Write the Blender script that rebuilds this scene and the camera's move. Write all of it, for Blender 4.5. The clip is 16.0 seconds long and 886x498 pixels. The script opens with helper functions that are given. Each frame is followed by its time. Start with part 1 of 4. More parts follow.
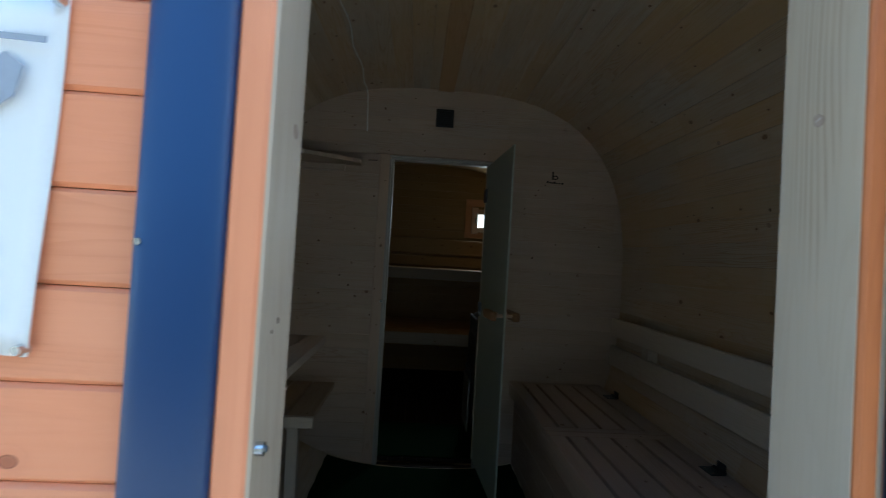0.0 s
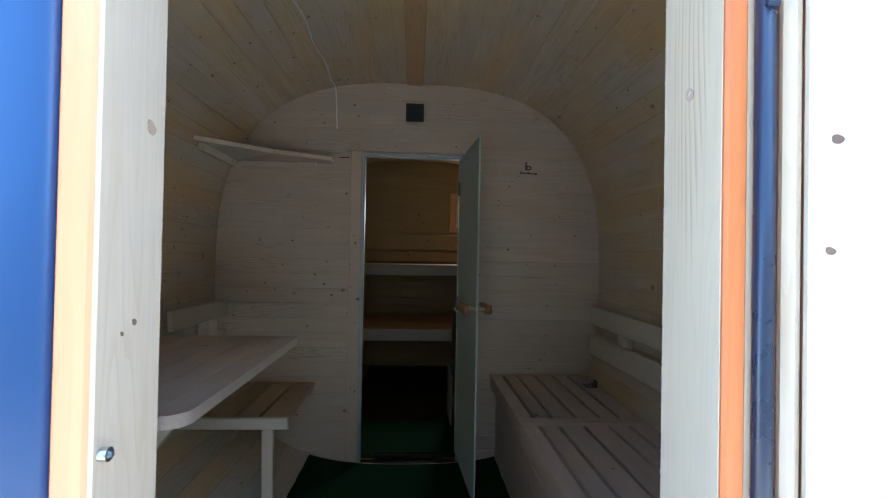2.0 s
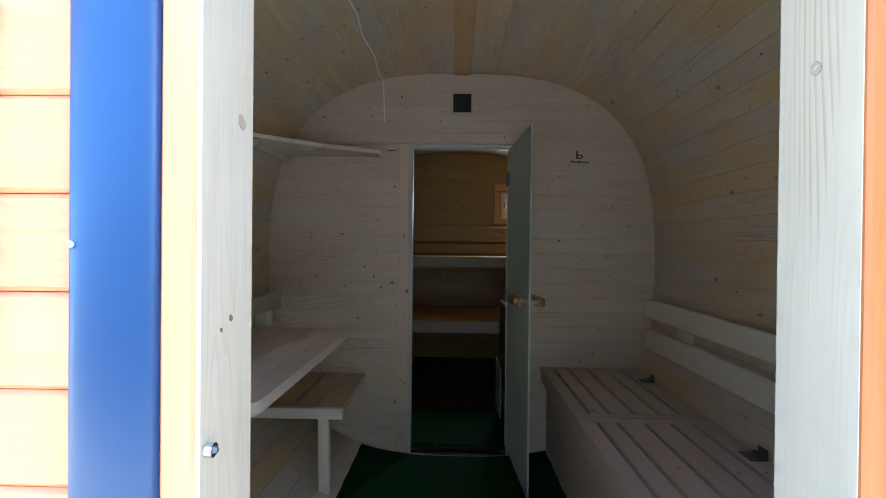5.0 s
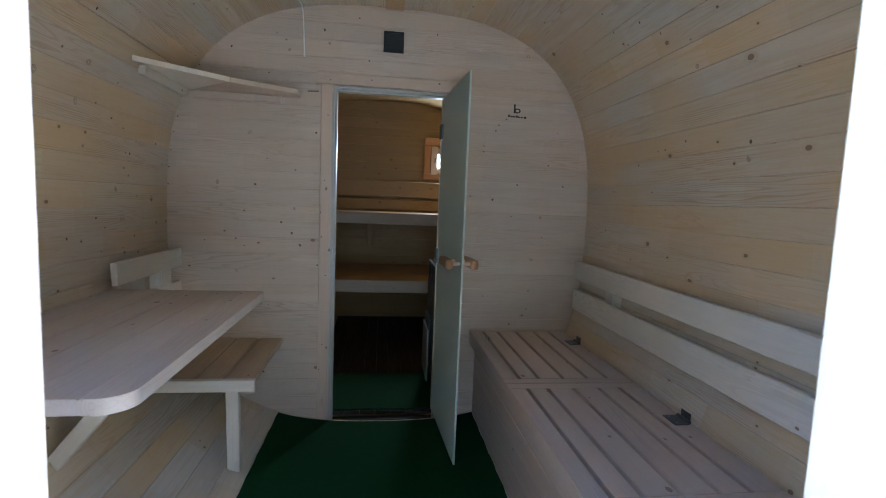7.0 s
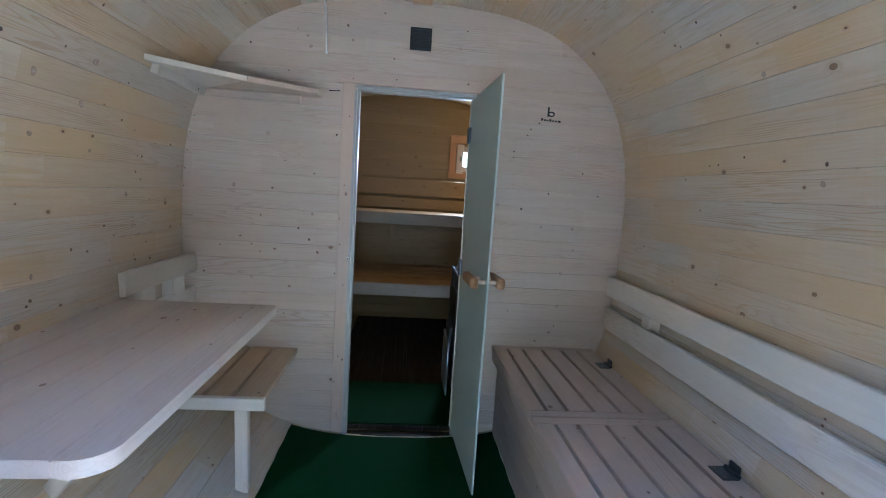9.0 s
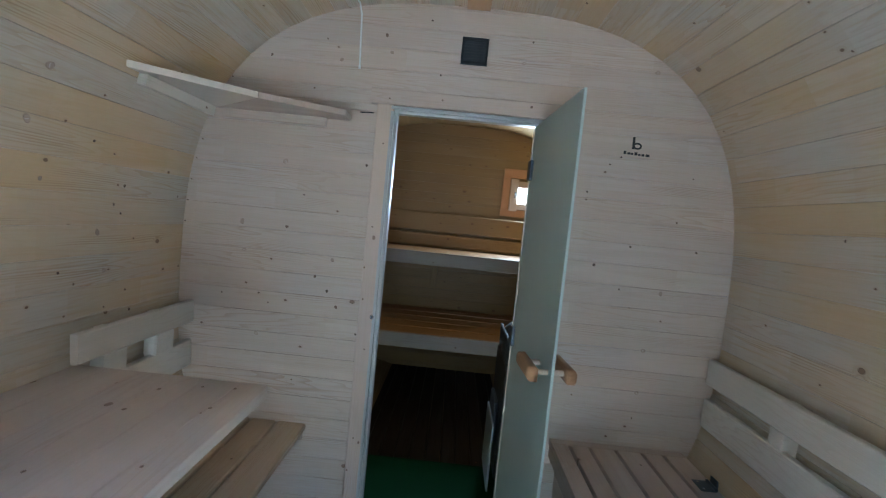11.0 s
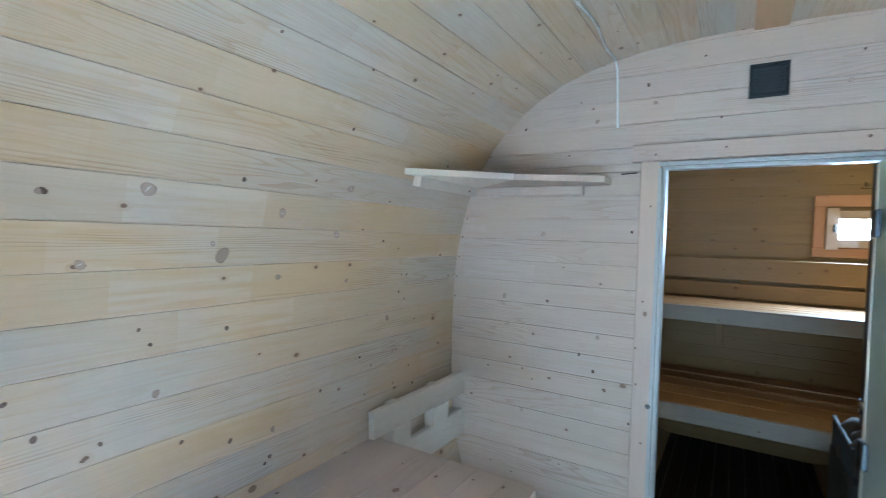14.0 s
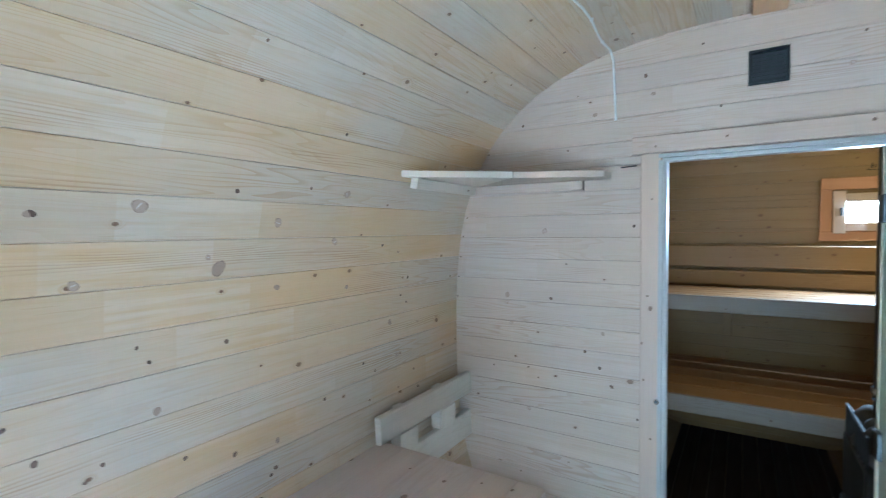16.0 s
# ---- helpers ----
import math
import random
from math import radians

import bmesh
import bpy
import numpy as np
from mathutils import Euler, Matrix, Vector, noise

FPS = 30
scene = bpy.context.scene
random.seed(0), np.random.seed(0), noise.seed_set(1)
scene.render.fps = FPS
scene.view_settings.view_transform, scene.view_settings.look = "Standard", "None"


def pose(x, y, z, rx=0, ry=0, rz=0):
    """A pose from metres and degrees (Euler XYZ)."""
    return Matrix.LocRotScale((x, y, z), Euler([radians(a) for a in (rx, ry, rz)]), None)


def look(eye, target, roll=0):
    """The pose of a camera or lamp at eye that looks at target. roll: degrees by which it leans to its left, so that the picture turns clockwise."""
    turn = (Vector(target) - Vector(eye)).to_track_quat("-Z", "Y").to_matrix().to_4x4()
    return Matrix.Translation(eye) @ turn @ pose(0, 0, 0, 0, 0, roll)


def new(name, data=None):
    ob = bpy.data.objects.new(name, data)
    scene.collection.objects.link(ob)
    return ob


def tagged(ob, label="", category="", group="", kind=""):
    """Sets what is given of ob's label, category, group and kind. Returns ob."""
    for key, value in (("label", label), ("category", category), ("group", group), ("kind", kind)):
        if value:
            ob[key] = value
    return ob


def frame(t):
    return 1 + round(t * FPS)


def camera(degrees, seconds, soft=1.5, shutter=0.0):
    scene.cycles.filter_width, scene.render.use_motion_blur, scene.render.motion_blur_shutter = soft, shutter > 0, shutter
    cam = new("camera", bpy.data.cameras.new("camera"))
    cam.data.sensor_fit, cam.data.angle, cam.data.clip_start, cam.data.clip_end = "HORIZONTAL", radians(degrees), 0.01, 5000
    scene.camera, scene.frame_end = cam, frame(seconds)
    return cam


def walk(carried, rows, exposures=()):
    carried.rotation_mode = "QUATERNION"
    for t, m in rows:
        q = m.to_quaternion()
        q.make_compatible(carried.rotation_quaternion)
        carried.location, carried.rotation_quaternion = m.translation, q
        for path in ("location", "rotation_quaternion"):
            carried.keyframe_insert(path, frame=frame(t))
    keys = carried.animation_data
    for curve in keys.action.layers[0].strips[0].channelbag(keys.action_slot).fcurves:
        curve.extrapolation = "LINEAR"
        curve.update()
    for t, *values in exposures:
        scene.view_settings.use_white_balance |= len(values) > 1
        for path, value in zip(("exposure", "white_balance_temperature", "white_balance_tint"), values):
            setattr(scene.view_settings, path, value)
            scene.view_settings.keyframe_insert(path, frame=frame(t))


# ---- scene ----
cam = camera(86, 16.0, soft=1.0, shutter=0.3)
ROWS = [
    (0.0, (-0.107, -2.667, 1.163), (-0.001, -0.670, 1.206), 3.37),
    (0.5, (-0.028, -2.647, 1.166), (0.240, -0.667, 1.255), 2.53),
    (1.0, (0.008, -2.635, 1.151), (0.288, -0.655, 1.190), 3.30),
    (1.5, (0.020, -2.638, 1.151), (0.262, -0.653, 1.214), 3.00),
    (2.0, (0.023, -2.662, 1.163), (0.136, -0.665, 1.188), 1.06),
    (2.5, (0.008, -2.667, 1.166), (-0.016, -0.667, 1.169), 0.32),
    (3.0, (-0.016, -2.653, 1.165), (-0.127, -0.656, 1.171), -0.05),
    (3.2, (-0.021, -2.651, 1.165), (-0.146, -0.655, 1.173), -0.03),
    (5.3, (-0.029, -2.635, 1.164), (-0.036, -0.635, 1.140), 0.98),
    (5.5, (-0.012, -2.623, 1.157), (0.038, -0.625, 1.108), 1.68),
    (6.0, (0.034, -2.610, 1.140), (0.180, -0.617, 1.062), 3.95),
    (6.5, (0.008, -2.555, 1.133), (0.234, -0.571, 1.011), 4.27),
    (7.0, (-0.037, -2.468, 1.170), (0.225, -0.495, 0.979), 2.32),
    (7.5, (-0.014, -2.379, 1.214), (0.324, -0.417, 1.025), 6.48),
    (8.0, (-0.006, -2.342, 1.234), (0.200, -0.364, 1.025), 8.78),
    (8.2, (-0.011, -2.335, 1.244), (0.139, -0.354, 1.011), 6.47),
    (10.3, (-0.037, -2.223, 1.257), (0.144, -0.242, 1.052), 1.73),
    (10.5, (-0.031, -2.113, 1.246), (0.094, -0.121, 1.117), 2.59),
    (11.0, (-0.006, -1.842, 1.315), (-0.046, 0.154, 1.192), 5.74),
    (11.5, (-0.022, -1.826, 1.410), (-0.380, 0.132, 1.206), 3.40),
    (12.0, (-0.160, -1.821, 1.448), (-1.211, -0.144, 1.156), 1.57),
    (12.5, (-0.131, -1.788, 1.425), (-1.622, -0.469, 1.234), 1.64),
    (13.0, (-0.105, -1.771, 1.433), (-1.625, -0.480, 1.277), 0.88),
    (13.5, (-0.078, -1.742, 1.447), (-1.440, -0.281, 1.346), 0.76),
    (14.0, (-0.062, -1.729, 1.464), (-1.111, -0.027, 1.405), 1.72),
    (14.5, (-0.032, -1.719, 1.465), (-0.930, 0.067, 1.407), 1.47),
    (15.0, (-0.025, -1.715, 1.463), (-0.949, 0.058, 1.428), 1.26),
    (15.5, (-0.024, -1.712, 1.466), (-0.916, 0.078, 1.440), 2.16),
    (16.0, (-0.057, -1.707, 1.482), (-1.123, -0.017, 1.407), -0.56),
]

# stops of brightness by which the clip's own camera adapts
EXPOSURES = [(0.0, 2.3, 5400, -4), (0.2, 2.7, 5400, -4), (0.5, 3.25, 5400, -1), (1.0, 3.4, 5300, -1), (1.5, 3.65, 5300, 0), (2.5, 3.95,
             5350, 0), (3.0, 3.9, 5350, 0), (5.3, 4.13, 5350, -1), (6.2, 4.33, 5500, 2), (7.0, 4.94, 5050, 2), (8.2, 5.49, 4700, 2), (10.3,
             5.33, 4600, 1), (11.0, 5.38, 4650, -2), (12.5, 5.98, 4350, -3), (13.0, 5.98, 4300, -7), (13.5, 5.98, 4300, -7), (14.0, 5.98,
             4300, -5), (15.0, 5.93, 4350, -2), (16.0, 6.13, 4300, -5)]
walk(cam, [(t, look(e, a, r)) for t, e, a, r in ROWS], EXPOSURES)

# ---- daylight ----
world = bpy.data.worlds.new("sky")
scene.world = world
world.use_nodes = True
wn = world.node_tree.nodes
sky = wn.new("ShaderNodeTexSky")
sky.sky_type, sky.sun_disc = "NISHITA", False
sky.sun_elevation, sky.sun_rotation = radians(46.5), radians(56.3)
sky.air_density, sky.dust_density = 1.0, 2.0
wn["Background"].inputs["Strength"].default_value = 0.15
world.node_tree.links.new(sky.outputs["Color"], wn["Background"].inputs["Color"])

sun = new("sun", bpy.data.lights.new("sun", "SUN"))
sun.data.energy, sun.data.angle, sun.data.color = 4.6, radians(0.6), (1.0, 0.95, 0.88)
sun.matrix_basis = look((7.5, 5.0, 9.5), (0.0, 0.0, 0.0))

# sky light by the steam room's window
lamp = new("window_daylight", bpy.data.lights.new("window_daylight", "AREA"))
lamp.data.shape, lamp.data.size, lamp.data.size_y = "RECTANGLE", 0.25, 0.16
lamp.data.energy, lamp.data.color = 0.65, (0.95, 0.97, 1.0)
lamp.matrix_basis = look((0.62, 2.165, 1.575), (0.4, 0.0, 1.45))

# ---- materials ----


def material(name):
    m = bpy.data.materials.new(name)
    m.use_nodes = True
    n, l = m.node_tree.nodes, m.node_tree.links
    return m, n, l, n["Principled BSDF"]


def math_node(n, l, op, a, b=0.0, clamp=False):
    k = n.new("ShaderNodeMath")
    k.operation, k.use_clamp = op, clamp
    for i, v in enumerate((a, b)):
        if isinstance(v, (int, float)):
            k.inputs[i].default_value = v
        else:
            l.new(v, k.inputs[i])
    return k.outputs[0]


def mix_node(n, l, fac, a, b, kind="MIX"):
    k = n.new("ShaderNodeMix")
    k.data_type, k.blend_type = "RGBA", kind
    for i, v in ((0, fac), (6, a), (7, b)):
        if isinstance(v, (int, float)):
            k.inputs[i].default_value = v
        elif isinstance(v, tuple):
            k.inputs[i].default_value = (*v, 1)
        else:
            l.new(v, k.inputs[i])
    return k.outputs[2]


def step_node(n, l, v, lo, hi):
    k = n.new("ShaderNodeMapRange")
    k.interpolation_type = "SMOOTHSTEP"
    k.inputs[1].default_value, k.inputs[2].default_value = lo, hi
    l.new(v, k.inputs[0])
    return k.outputs[0]


def wood(name, pale, deep, yellow, knot=(0.14, 0.066, 0.034), knots=0.5, rough=0.5, bump=0.12, piece=1.15, spread=0.10, comb=0.0, blocks=0.0):
    """Planed softwood whose grain runs along the object's own x: growth rings, streaks, knots, glued lengths."""
    m, n, l, bsdf = material(name)
    co = n.new("ShaderNodeTexCoord").outputs["Object"]
    rnd = n.new("ShaderNodeObjectInfo").outputs["Random"]
    sep = n.new("ShaderNodeSeparateXYZ")
    l.new(co, sep.inputs[0])
    x, y, z = sep.outputs
    # shade and figure drift slowly along each board and differ from board to board
    cv = n.new("ShaderNodeCombineXYZ")
    l.new(math_node(n, l, "ADD", math_node(n, l, "DIVIDE", x, piece), math_node(n, l, "MULTIPLY", rnd, 37.0)), cv.inputs[0])
    l.new(math_node(n, l, "MULTIPLY", rnd, 91.0), cv.inputs[1])
    white = n.new("ShaderNodeTexNoise")
    white.inputs["Scale"].default_value, white.inputs["Detail"].default_value = 1.6, 1.5
    l.new(cv.outputs[0], white.inputs["Vector"])
    shade = step_node(n, l, white.outputs[0], 0.30, 0.70)
    off = math_node(n, l, "MULTIPLY", rnd, 43.0)
    # knots, elongated along the grain, some left out
    kv = n.new("ShaderNodeCombineXYZ")
    l.new(math_node(n, l, "ADD", math_node(n, l, "MULTIPLY", x, 7.4), off), kv.inputs[0])
    l.new(math_node(n, l, "ADD", math_node(n, l, "MULTIPLY", y, 10.5), math_node(n, l, "MULTIPLY", off, 0.37)), kv.inputs[1])
    l.new(math_node(n, l, "MULTIPLY", z, 2.0), kv.inputs[2])
    vor = n.new("ShaderNodeTexVoronoi")
    vor.voronoi_dimensions = "2D"
    vor.inputs["Scale"].default_value = 1.0
    l.new(kv.outputs[0], vor.inputs["Vector"])
    vs = n.new("ShaderNodeSeparateXYZ")
    l.new(vor.outputs["Color"], vs.inputs[0])
    has = math_node(n, l, "LESS_THAN", vs.outputs[0], knots)
    size = math_node(n, l, "ADD", math_node(n, l, "MULTIPLY", math_node(n, l, "POWER", vs.outputs[1], 4.0), 0.07), 0.030)
    rel = math_node(n, l, "DIVIDE", vor.outputs["Distance"], size)
    kmask = math_node(n, l, "MULTIPLY", math_node(n, l, "SUBTRACT", 1.0, step_node(n, l, rel, 0.85, 1.08)), has)
    kcore = math_node(n, l, "MULTIPLY", math_node(n, l, "SUBTRACT", 1.0, step_node(n, l, rel, 0.5, 0.8)), has)
    big = step_node(n, l, vs.outputs[1], 0.6, 0.9)
    kcore = math_node(n, l, "MULTIPLY", kcore, math_node(n, l, "SUBTRACT", 1.0, math_node(n, l, "MULTIPLY", big, 0.65)))
    kring = math_node(n, l, "MULTIPLY", math_node(n, l, "MULTIPLY", step_node(n, l, rel, 0.7, 0.88), kmask), 0.75)
    halo = math_node(n, l, "MULTIPLY", math_node(n, l, "SUBTRACT", 1.0, step_node(n, l, rel, 0.8, 3.2)), has)
    # growth rings: stretched along x, bent round the knots
    gv = n.new("ShaderNodeCombineXYZ")
    l.new(math_node(n, l, "ADD", math_node(n, l, "MULTIPLY", x, 1.1), off), gv.inputs[0])
    l.new(math_node(n, l, "ADD", math_node(n, l, "MULTIPLY", y, 15.0), math_node(n, l, "ADD", off, math_node(n, l, "MULTIPLY", halo, 0.6))), gv.inputs[1])
    l.new(math_node(n, l, "MULTIPLY", z, 15.0), gv.inputs[2])
    low = n.new("ShaderNodeTexNoise")
    low.inputs["Scale"].default_value, low.inputs["Detail"].default_value = 0.8, 2.0
    l.new(gv.outputs[0], low.inputs["Vector"])
    rings = math_node(n, l, "FRACT", math_node(n, l, "MULTIPLY", low.outputs[0], 20.0))
    ring = step_node(n, l, rings, 0.55, 0.98)
    sv = n.new("ShaderNodeCombineXYZ")
    l.new(math_node(n, l, "ADD", math_node(n, l, "MULTIPLY", x, 5.0), off), sv.inputs[0])
    l.new(math_node(n, l, "MULTIPLY", y, 160.0), sv.inputs[1])
    l.new(math_node(n, l, "MULTIPLY", z, 160.0), sv.inputs[2])
    fine = n.new("ShaderNodeTexNoise")
    fine.inputs["Scale"].default_value, fine.inputs["Detail"].default_value = 1.0, 3.0
    l.new(sv.outputs[0], fine.inputs["Vector"])
    blot = n.new("ShaderNodeTexNoise")
    blot.inputs["Scale"].default_value, blot.inputs["Detail"].default_value = 3.5, 3.0
    l.new(gv.outputs[0], blot.inputs["Vector"])
    tint = n.new("ShaderNodeSeparateXYZ")
    l.new(white.outputs["Color"], tint.inputs[0])
    strong = math_node(n, l, "ADD", math_node(n, l, "MULTIPLY", step_node(n, l, tint.outputs[1], 0.42, 0.68), 0.5), 0.12)
    base = mix_node(n, l, math_node(n, l, "MULTIPLY", ring, strong), pale, deep)
    base = mix_node(n, l, math_node(n, l, "MULTIPLY", step_node(n, l, fine.outputs[0], 0.4, 0.75), 0.16), base, deep)
    base = mix_node(n, l, shade, base, mix_node(n, l, 0.75, base, yellow))
    base = mix_node(n, l, math_node(n, l, "MULTIPLY", step_node(n, l, blot.outputs[0], 0.45, 0.8), 0.35), base, yellow)
    # whiter patches that follow the grain noise
    pale_spot = step_node(n, l, low.outputs[0], 0.50, 0.68)
    base = mix_node(n, l, math_node(n, l, "MULTIPLY", math_node(n, l, "MULTIPLY", pale_spot, step_node(n, l, tint.outputs[2], 0.4, 0.65)), 0.4), base, tuple(min(0.85, c * 1.12 + 0.03) for c in pale))
    if comb:
        # quarter-sawn stretches with close parallel rings
        wide = n.new("ShaderNodeTexNoise")
        wide.inputs["Scale"].default_value, wide.inputs["Detail"].default_value = 1.0, 1.0
        wv = n.new("ShaderNodeCombineXYZ")
        l.new(math_node(n, l, "ADD", math_node(n, l, "MULTIPLY", x, 1.7), math_node(n, l, "MULTIPLY", rnd, 67.0)), wv.inputs[0])
        l.new(math_node(n, l, "ADD", math_node(n, l, "MULTIPLY", y, 13.0), math_node(n, l, "MULTIPLY", rnd, 29.0)), wv.inputs[1])
        l.new(wv.outputs[0], wide.inputs["Vector"])
        ws = n.new("ShaderNodeSeparateXYZ")
        l.new(wide.outputs["Color"], ws.inputs[0])
        bend = math_node(n, l, "ADD", math_node(n, l, "MULTIPLY", ws.outputs[1], 7.0), math_node(n, l, "MULTIPLY", halo, 1.5))
        line = math_node(n, l, "FRACT", math_node(n, l, "ADD", math_node(n, l, "MULTIPLY", y, 150.0), bend))
        line = math_node(n, l, "MULTIPLY", step_node(n, l, line, 0.45, 0.9), step_node(n, l, ws.outputs[0], 0.57, 0.69))
        line = math_node(n, l, "MULTIPLY", line, step_node(n, l, fine.outputs[0], 0.25, 0.55))
        base = mix_node(n, l, math_node(n, l, "MULTIPLY", line, comb), base, (0.78 * deep[0], 0.70 * deep[1], 0.60 * deep[2]))
    if blocks:
        # short finger-jointed lengths of whiter wood
        pv = n.new("ShaderNodeCombineXYZ")
        l.new(math_node(n, l, "FLOOR", math_node(n, l, "ADD", math_node(n, l, "DIVIDE", x, 0.31), math_node(n, l, "MULTIPLY", rnd, 53.0))), pv.inputs[0])
        l.new(math_node(n, l, "MULTIPLY", rnd, 71.0), pv.inputs[1])
        wn2 = n.new("ShaderNodeTexWhiteNoise")
        wn2.noise_dimensions = "2D"
        l.new(pv.outputs[0], wn2.inputs["Vector"])
        pick = math_node(n, l, "MULTIPLY", step_node(n, l, wn2.outputs["Value"], 0.62, 0.92), step_node(n, l, blot.outputs[0], 0.66, 0.38))
        base = mix_node(n, l, math_node(n, l, "MULTIPLY", pick, blocks), base, tuple(min(0.86, c * 0.62 + 0.36) for c in pale))
        dim = step_node(n, l, wn2.outputs["Value"], 0.34, 0.06)
        base = mix_node(n, l, math_node(n, l, "MULTIPLY", dim, blocks * 0.75), base, tuple(0.9 * c for c in yellow))
    hsv = n.new("ShaderNodeHueSaturation")
    l.new(base, hsv.inputs["Color"])
    l.new(math_node(n, l, "ADD", math_node(n, l, "MULTIPLY", shade, spread * 2), 1.0 - spread), hsv.inputs["Value"])
    base = mix_node(n, l, math_node(n, l, "MULTIPLY", halo, 0.22), hsv.outputs[0], deep)
    base = mix_node(n, l, math_node(n, l, "MULTIPLY", kmask, 0.88), base, tuple(0.45 * a + 0.55 * b for a, b in zip(deep, knot)))
    base = mix_node(n, l, math_node(n, l, "MULTIPLY", kcore, 0.8), base, knot)
    base = mix_node(n, l, kring, base, tuple(0.75 * c for c in knot))
    l.new(base, bsdf.inputs["Base Color"])
    l.new(math_node(n, l, "ADD", math_node(n, l, "MULTIPLY", math_node(n, l, "ADD", fine.outputs[0], blot.outputs[0]), 0.22), rough - 0.2), bsdf.inputs["Roughness"])
    bp = n.new("ShaderNodeBump")
    bp.inputs["Strength"].default_value, bp.inputs["Distance"].default_value = bump, 0.0015
    l.new(math_node(n, l, "SUBTRACT", math_node(n, l, "ADD", fine.outputs[0], math_node(n, l, "MULTIPLY", ring, 0.5)), math_node(n, l, "MULTIPLY", kmask, 0.6)), bp.inputs["Height"])
    l.new(bp.outputs[0], bsdf.inputs["Normal"])
    return m


def plain(name, colour, rough=0.5, metal=0.0, vary=0.12, scale=30.0, bump=0.05, stretch=(1, 1, 1), coat=0.0):
    """A painted, moulded or metal surface with two scales of unevenness."""
    m, n, l, bsdf = material(name)
    co = n.new("ShaderNodeTexCoord").outputs["Object"]
    mp = n.new("ShaderNodeMapping")
    mp.inputs["Scale"].default_value = stretch
    l.new(co, mp.inputs[0])
    a, b = n.new("ShaderNodeTexNoise"), n.new("ShaderNodeTexNoise")
    a.inputs["Scale"].default_value, a.inputs["Detail"].default_value = scale, 4.0
    b.inputs["Scale"].default_value, b.inputs["Detail"].default_value = scale / 8, 2.0
    l.new(mp.outputs[0], a.inputs["Vector"]), l.new(mp.outputs[0], b.inputs["Vector"])
    both = math_node(n, l, "ADD", math_node(n, l, "MULTIPLY", a.outputs[0], 0.5), math_node(n, l, "MULTIPLY", b.outputs[0], 0.5))
    l.new(mix_node(n, l, both, tuple(c * (1 - vary) for c in colour), tuple(min(1, c * (1 + vary)) for c in colour)), bsdf.inputs["Base Color"])
    l.new(math_node(n, l, "ADD", math_node(n, l, "MULTIPLY", both, 0.2), rough - 0.1), bsdf.inputs["Roughness"])
    bsdf.inputs["Metallic"].default_value = metal
    bsdf.inputs["Coat Weight"].default_value = coat
    bp = n.new("ShaderNodeBump")
    bp.inputs["Strength"].default_value, bp.inputs["Distance"].default_value = bump, 0.001
    l.new(a.outputs[0], bp.inputs["Height"])
    l.new(bp.outputs[0], bsdf.inputs["Normal"])
    return m


PALE = wood("pale_pine", (0.555, 0.451, 0.365), (0.375, 0.253, 0.167), (0.508, 0.391, 0.287), knots=0.10, spread=0.05, comb=0.4, blocks=0.14)
STAVE = wood("stave_pine", (0.598, 0.509, 0.405), (0.402, 0.251, 0.124), (0.53, 0.345, 0.15), knots=0.20, rough=0.32, spread=0.085, comb=0.5, blocks=0.2)
SEAT = wood("seat_pine", (0.484, 0.373, 0.296), (0.37, 0.258, 0.186), (0.441, 0.32, 0.238), knots=0.25)
WARM_SEAT = wood("warm_seat_pine", (0.498, 0.36, 0.231), (0.354, 0.215, 0.106), (0.436, 0.287, 0.159), knots=0.2, comb=0.4)
TABLE = wood("table_pine", (0.54, 0.438, 0.368), (0.437, 0.326, 0.252), (0.502, 0.391, 0.307), knots=0.3, spread=0.04)
FASCIA = wood("grey_pine", (0.34, 0.30, 0.26), (0.26, 0.21, 0.17), (0.31, 0.26, 0.21), knots=0.15)
TRIM = wood("trim_pine", (0.573, 0.447, 0.356), (0.453, 0.326, 0.227), (0.522, 0.387, 0.278), knots=0.35)
WHITE_PINE = wood("white_pine", (0.657, 0.585, 0.495), (0.521, 0.421, 0.322), (0.615, 0.525, 0.417), knots=0.1, spread=0.05, comb=0.25)
JAMB = wood("jamb_pine", (0.535, 0.445, 0.345), (0.38, 0.27, 0.17), (0.495, 0.395, 0.275), knots=0.0, spread=0.05, comb=0.5)
# steam room walls: the room's shade is put into this lowered base colour
STEAM = wood("shade_darkened_spruce", (0.28, 0.185, 0.075), (0.19, 0.112, 0.038), (0.25, 0.155, 0.052), knots=0.25)
# bench slats: warm aspen, colour lowered to carry the dim room's shade
BENCH = wood("shade_darkened_aspen", (0.34, 0.20, 0.085), (0.27, 0.135, 0.05), (0.31, 0.17, 0.065), knots=0.05)
REDWOOD = wood("reddish_pine", (0.50, 0.27, 0.14), (0.38, 0.18, 0.08), (0.46, 0.24, 0.11), knots=0.1)
GRIPWOOD = wood("oiled_dark_wood", (0.34, 0.18, 0.08), (0.24, 0.11, 0.045), (0.30, 0.15, 0.06), knots=0.0)
RIDGE = wood("ridge_pine", (0.56, 0.36, 0.20), (0.42, 0.23, 0.10), (0.50, 0.30, 0.14), knots=0.3)
ORANGE = wood("orange_stained_pine", (0.74, 0.30, 0.15), (0.60, 0.195, 0.085), (0.71, 0.26, 0.12), knot=(0.30, 0.08, 0.03), knots=0.12, spread=0.05, bump=0.3)
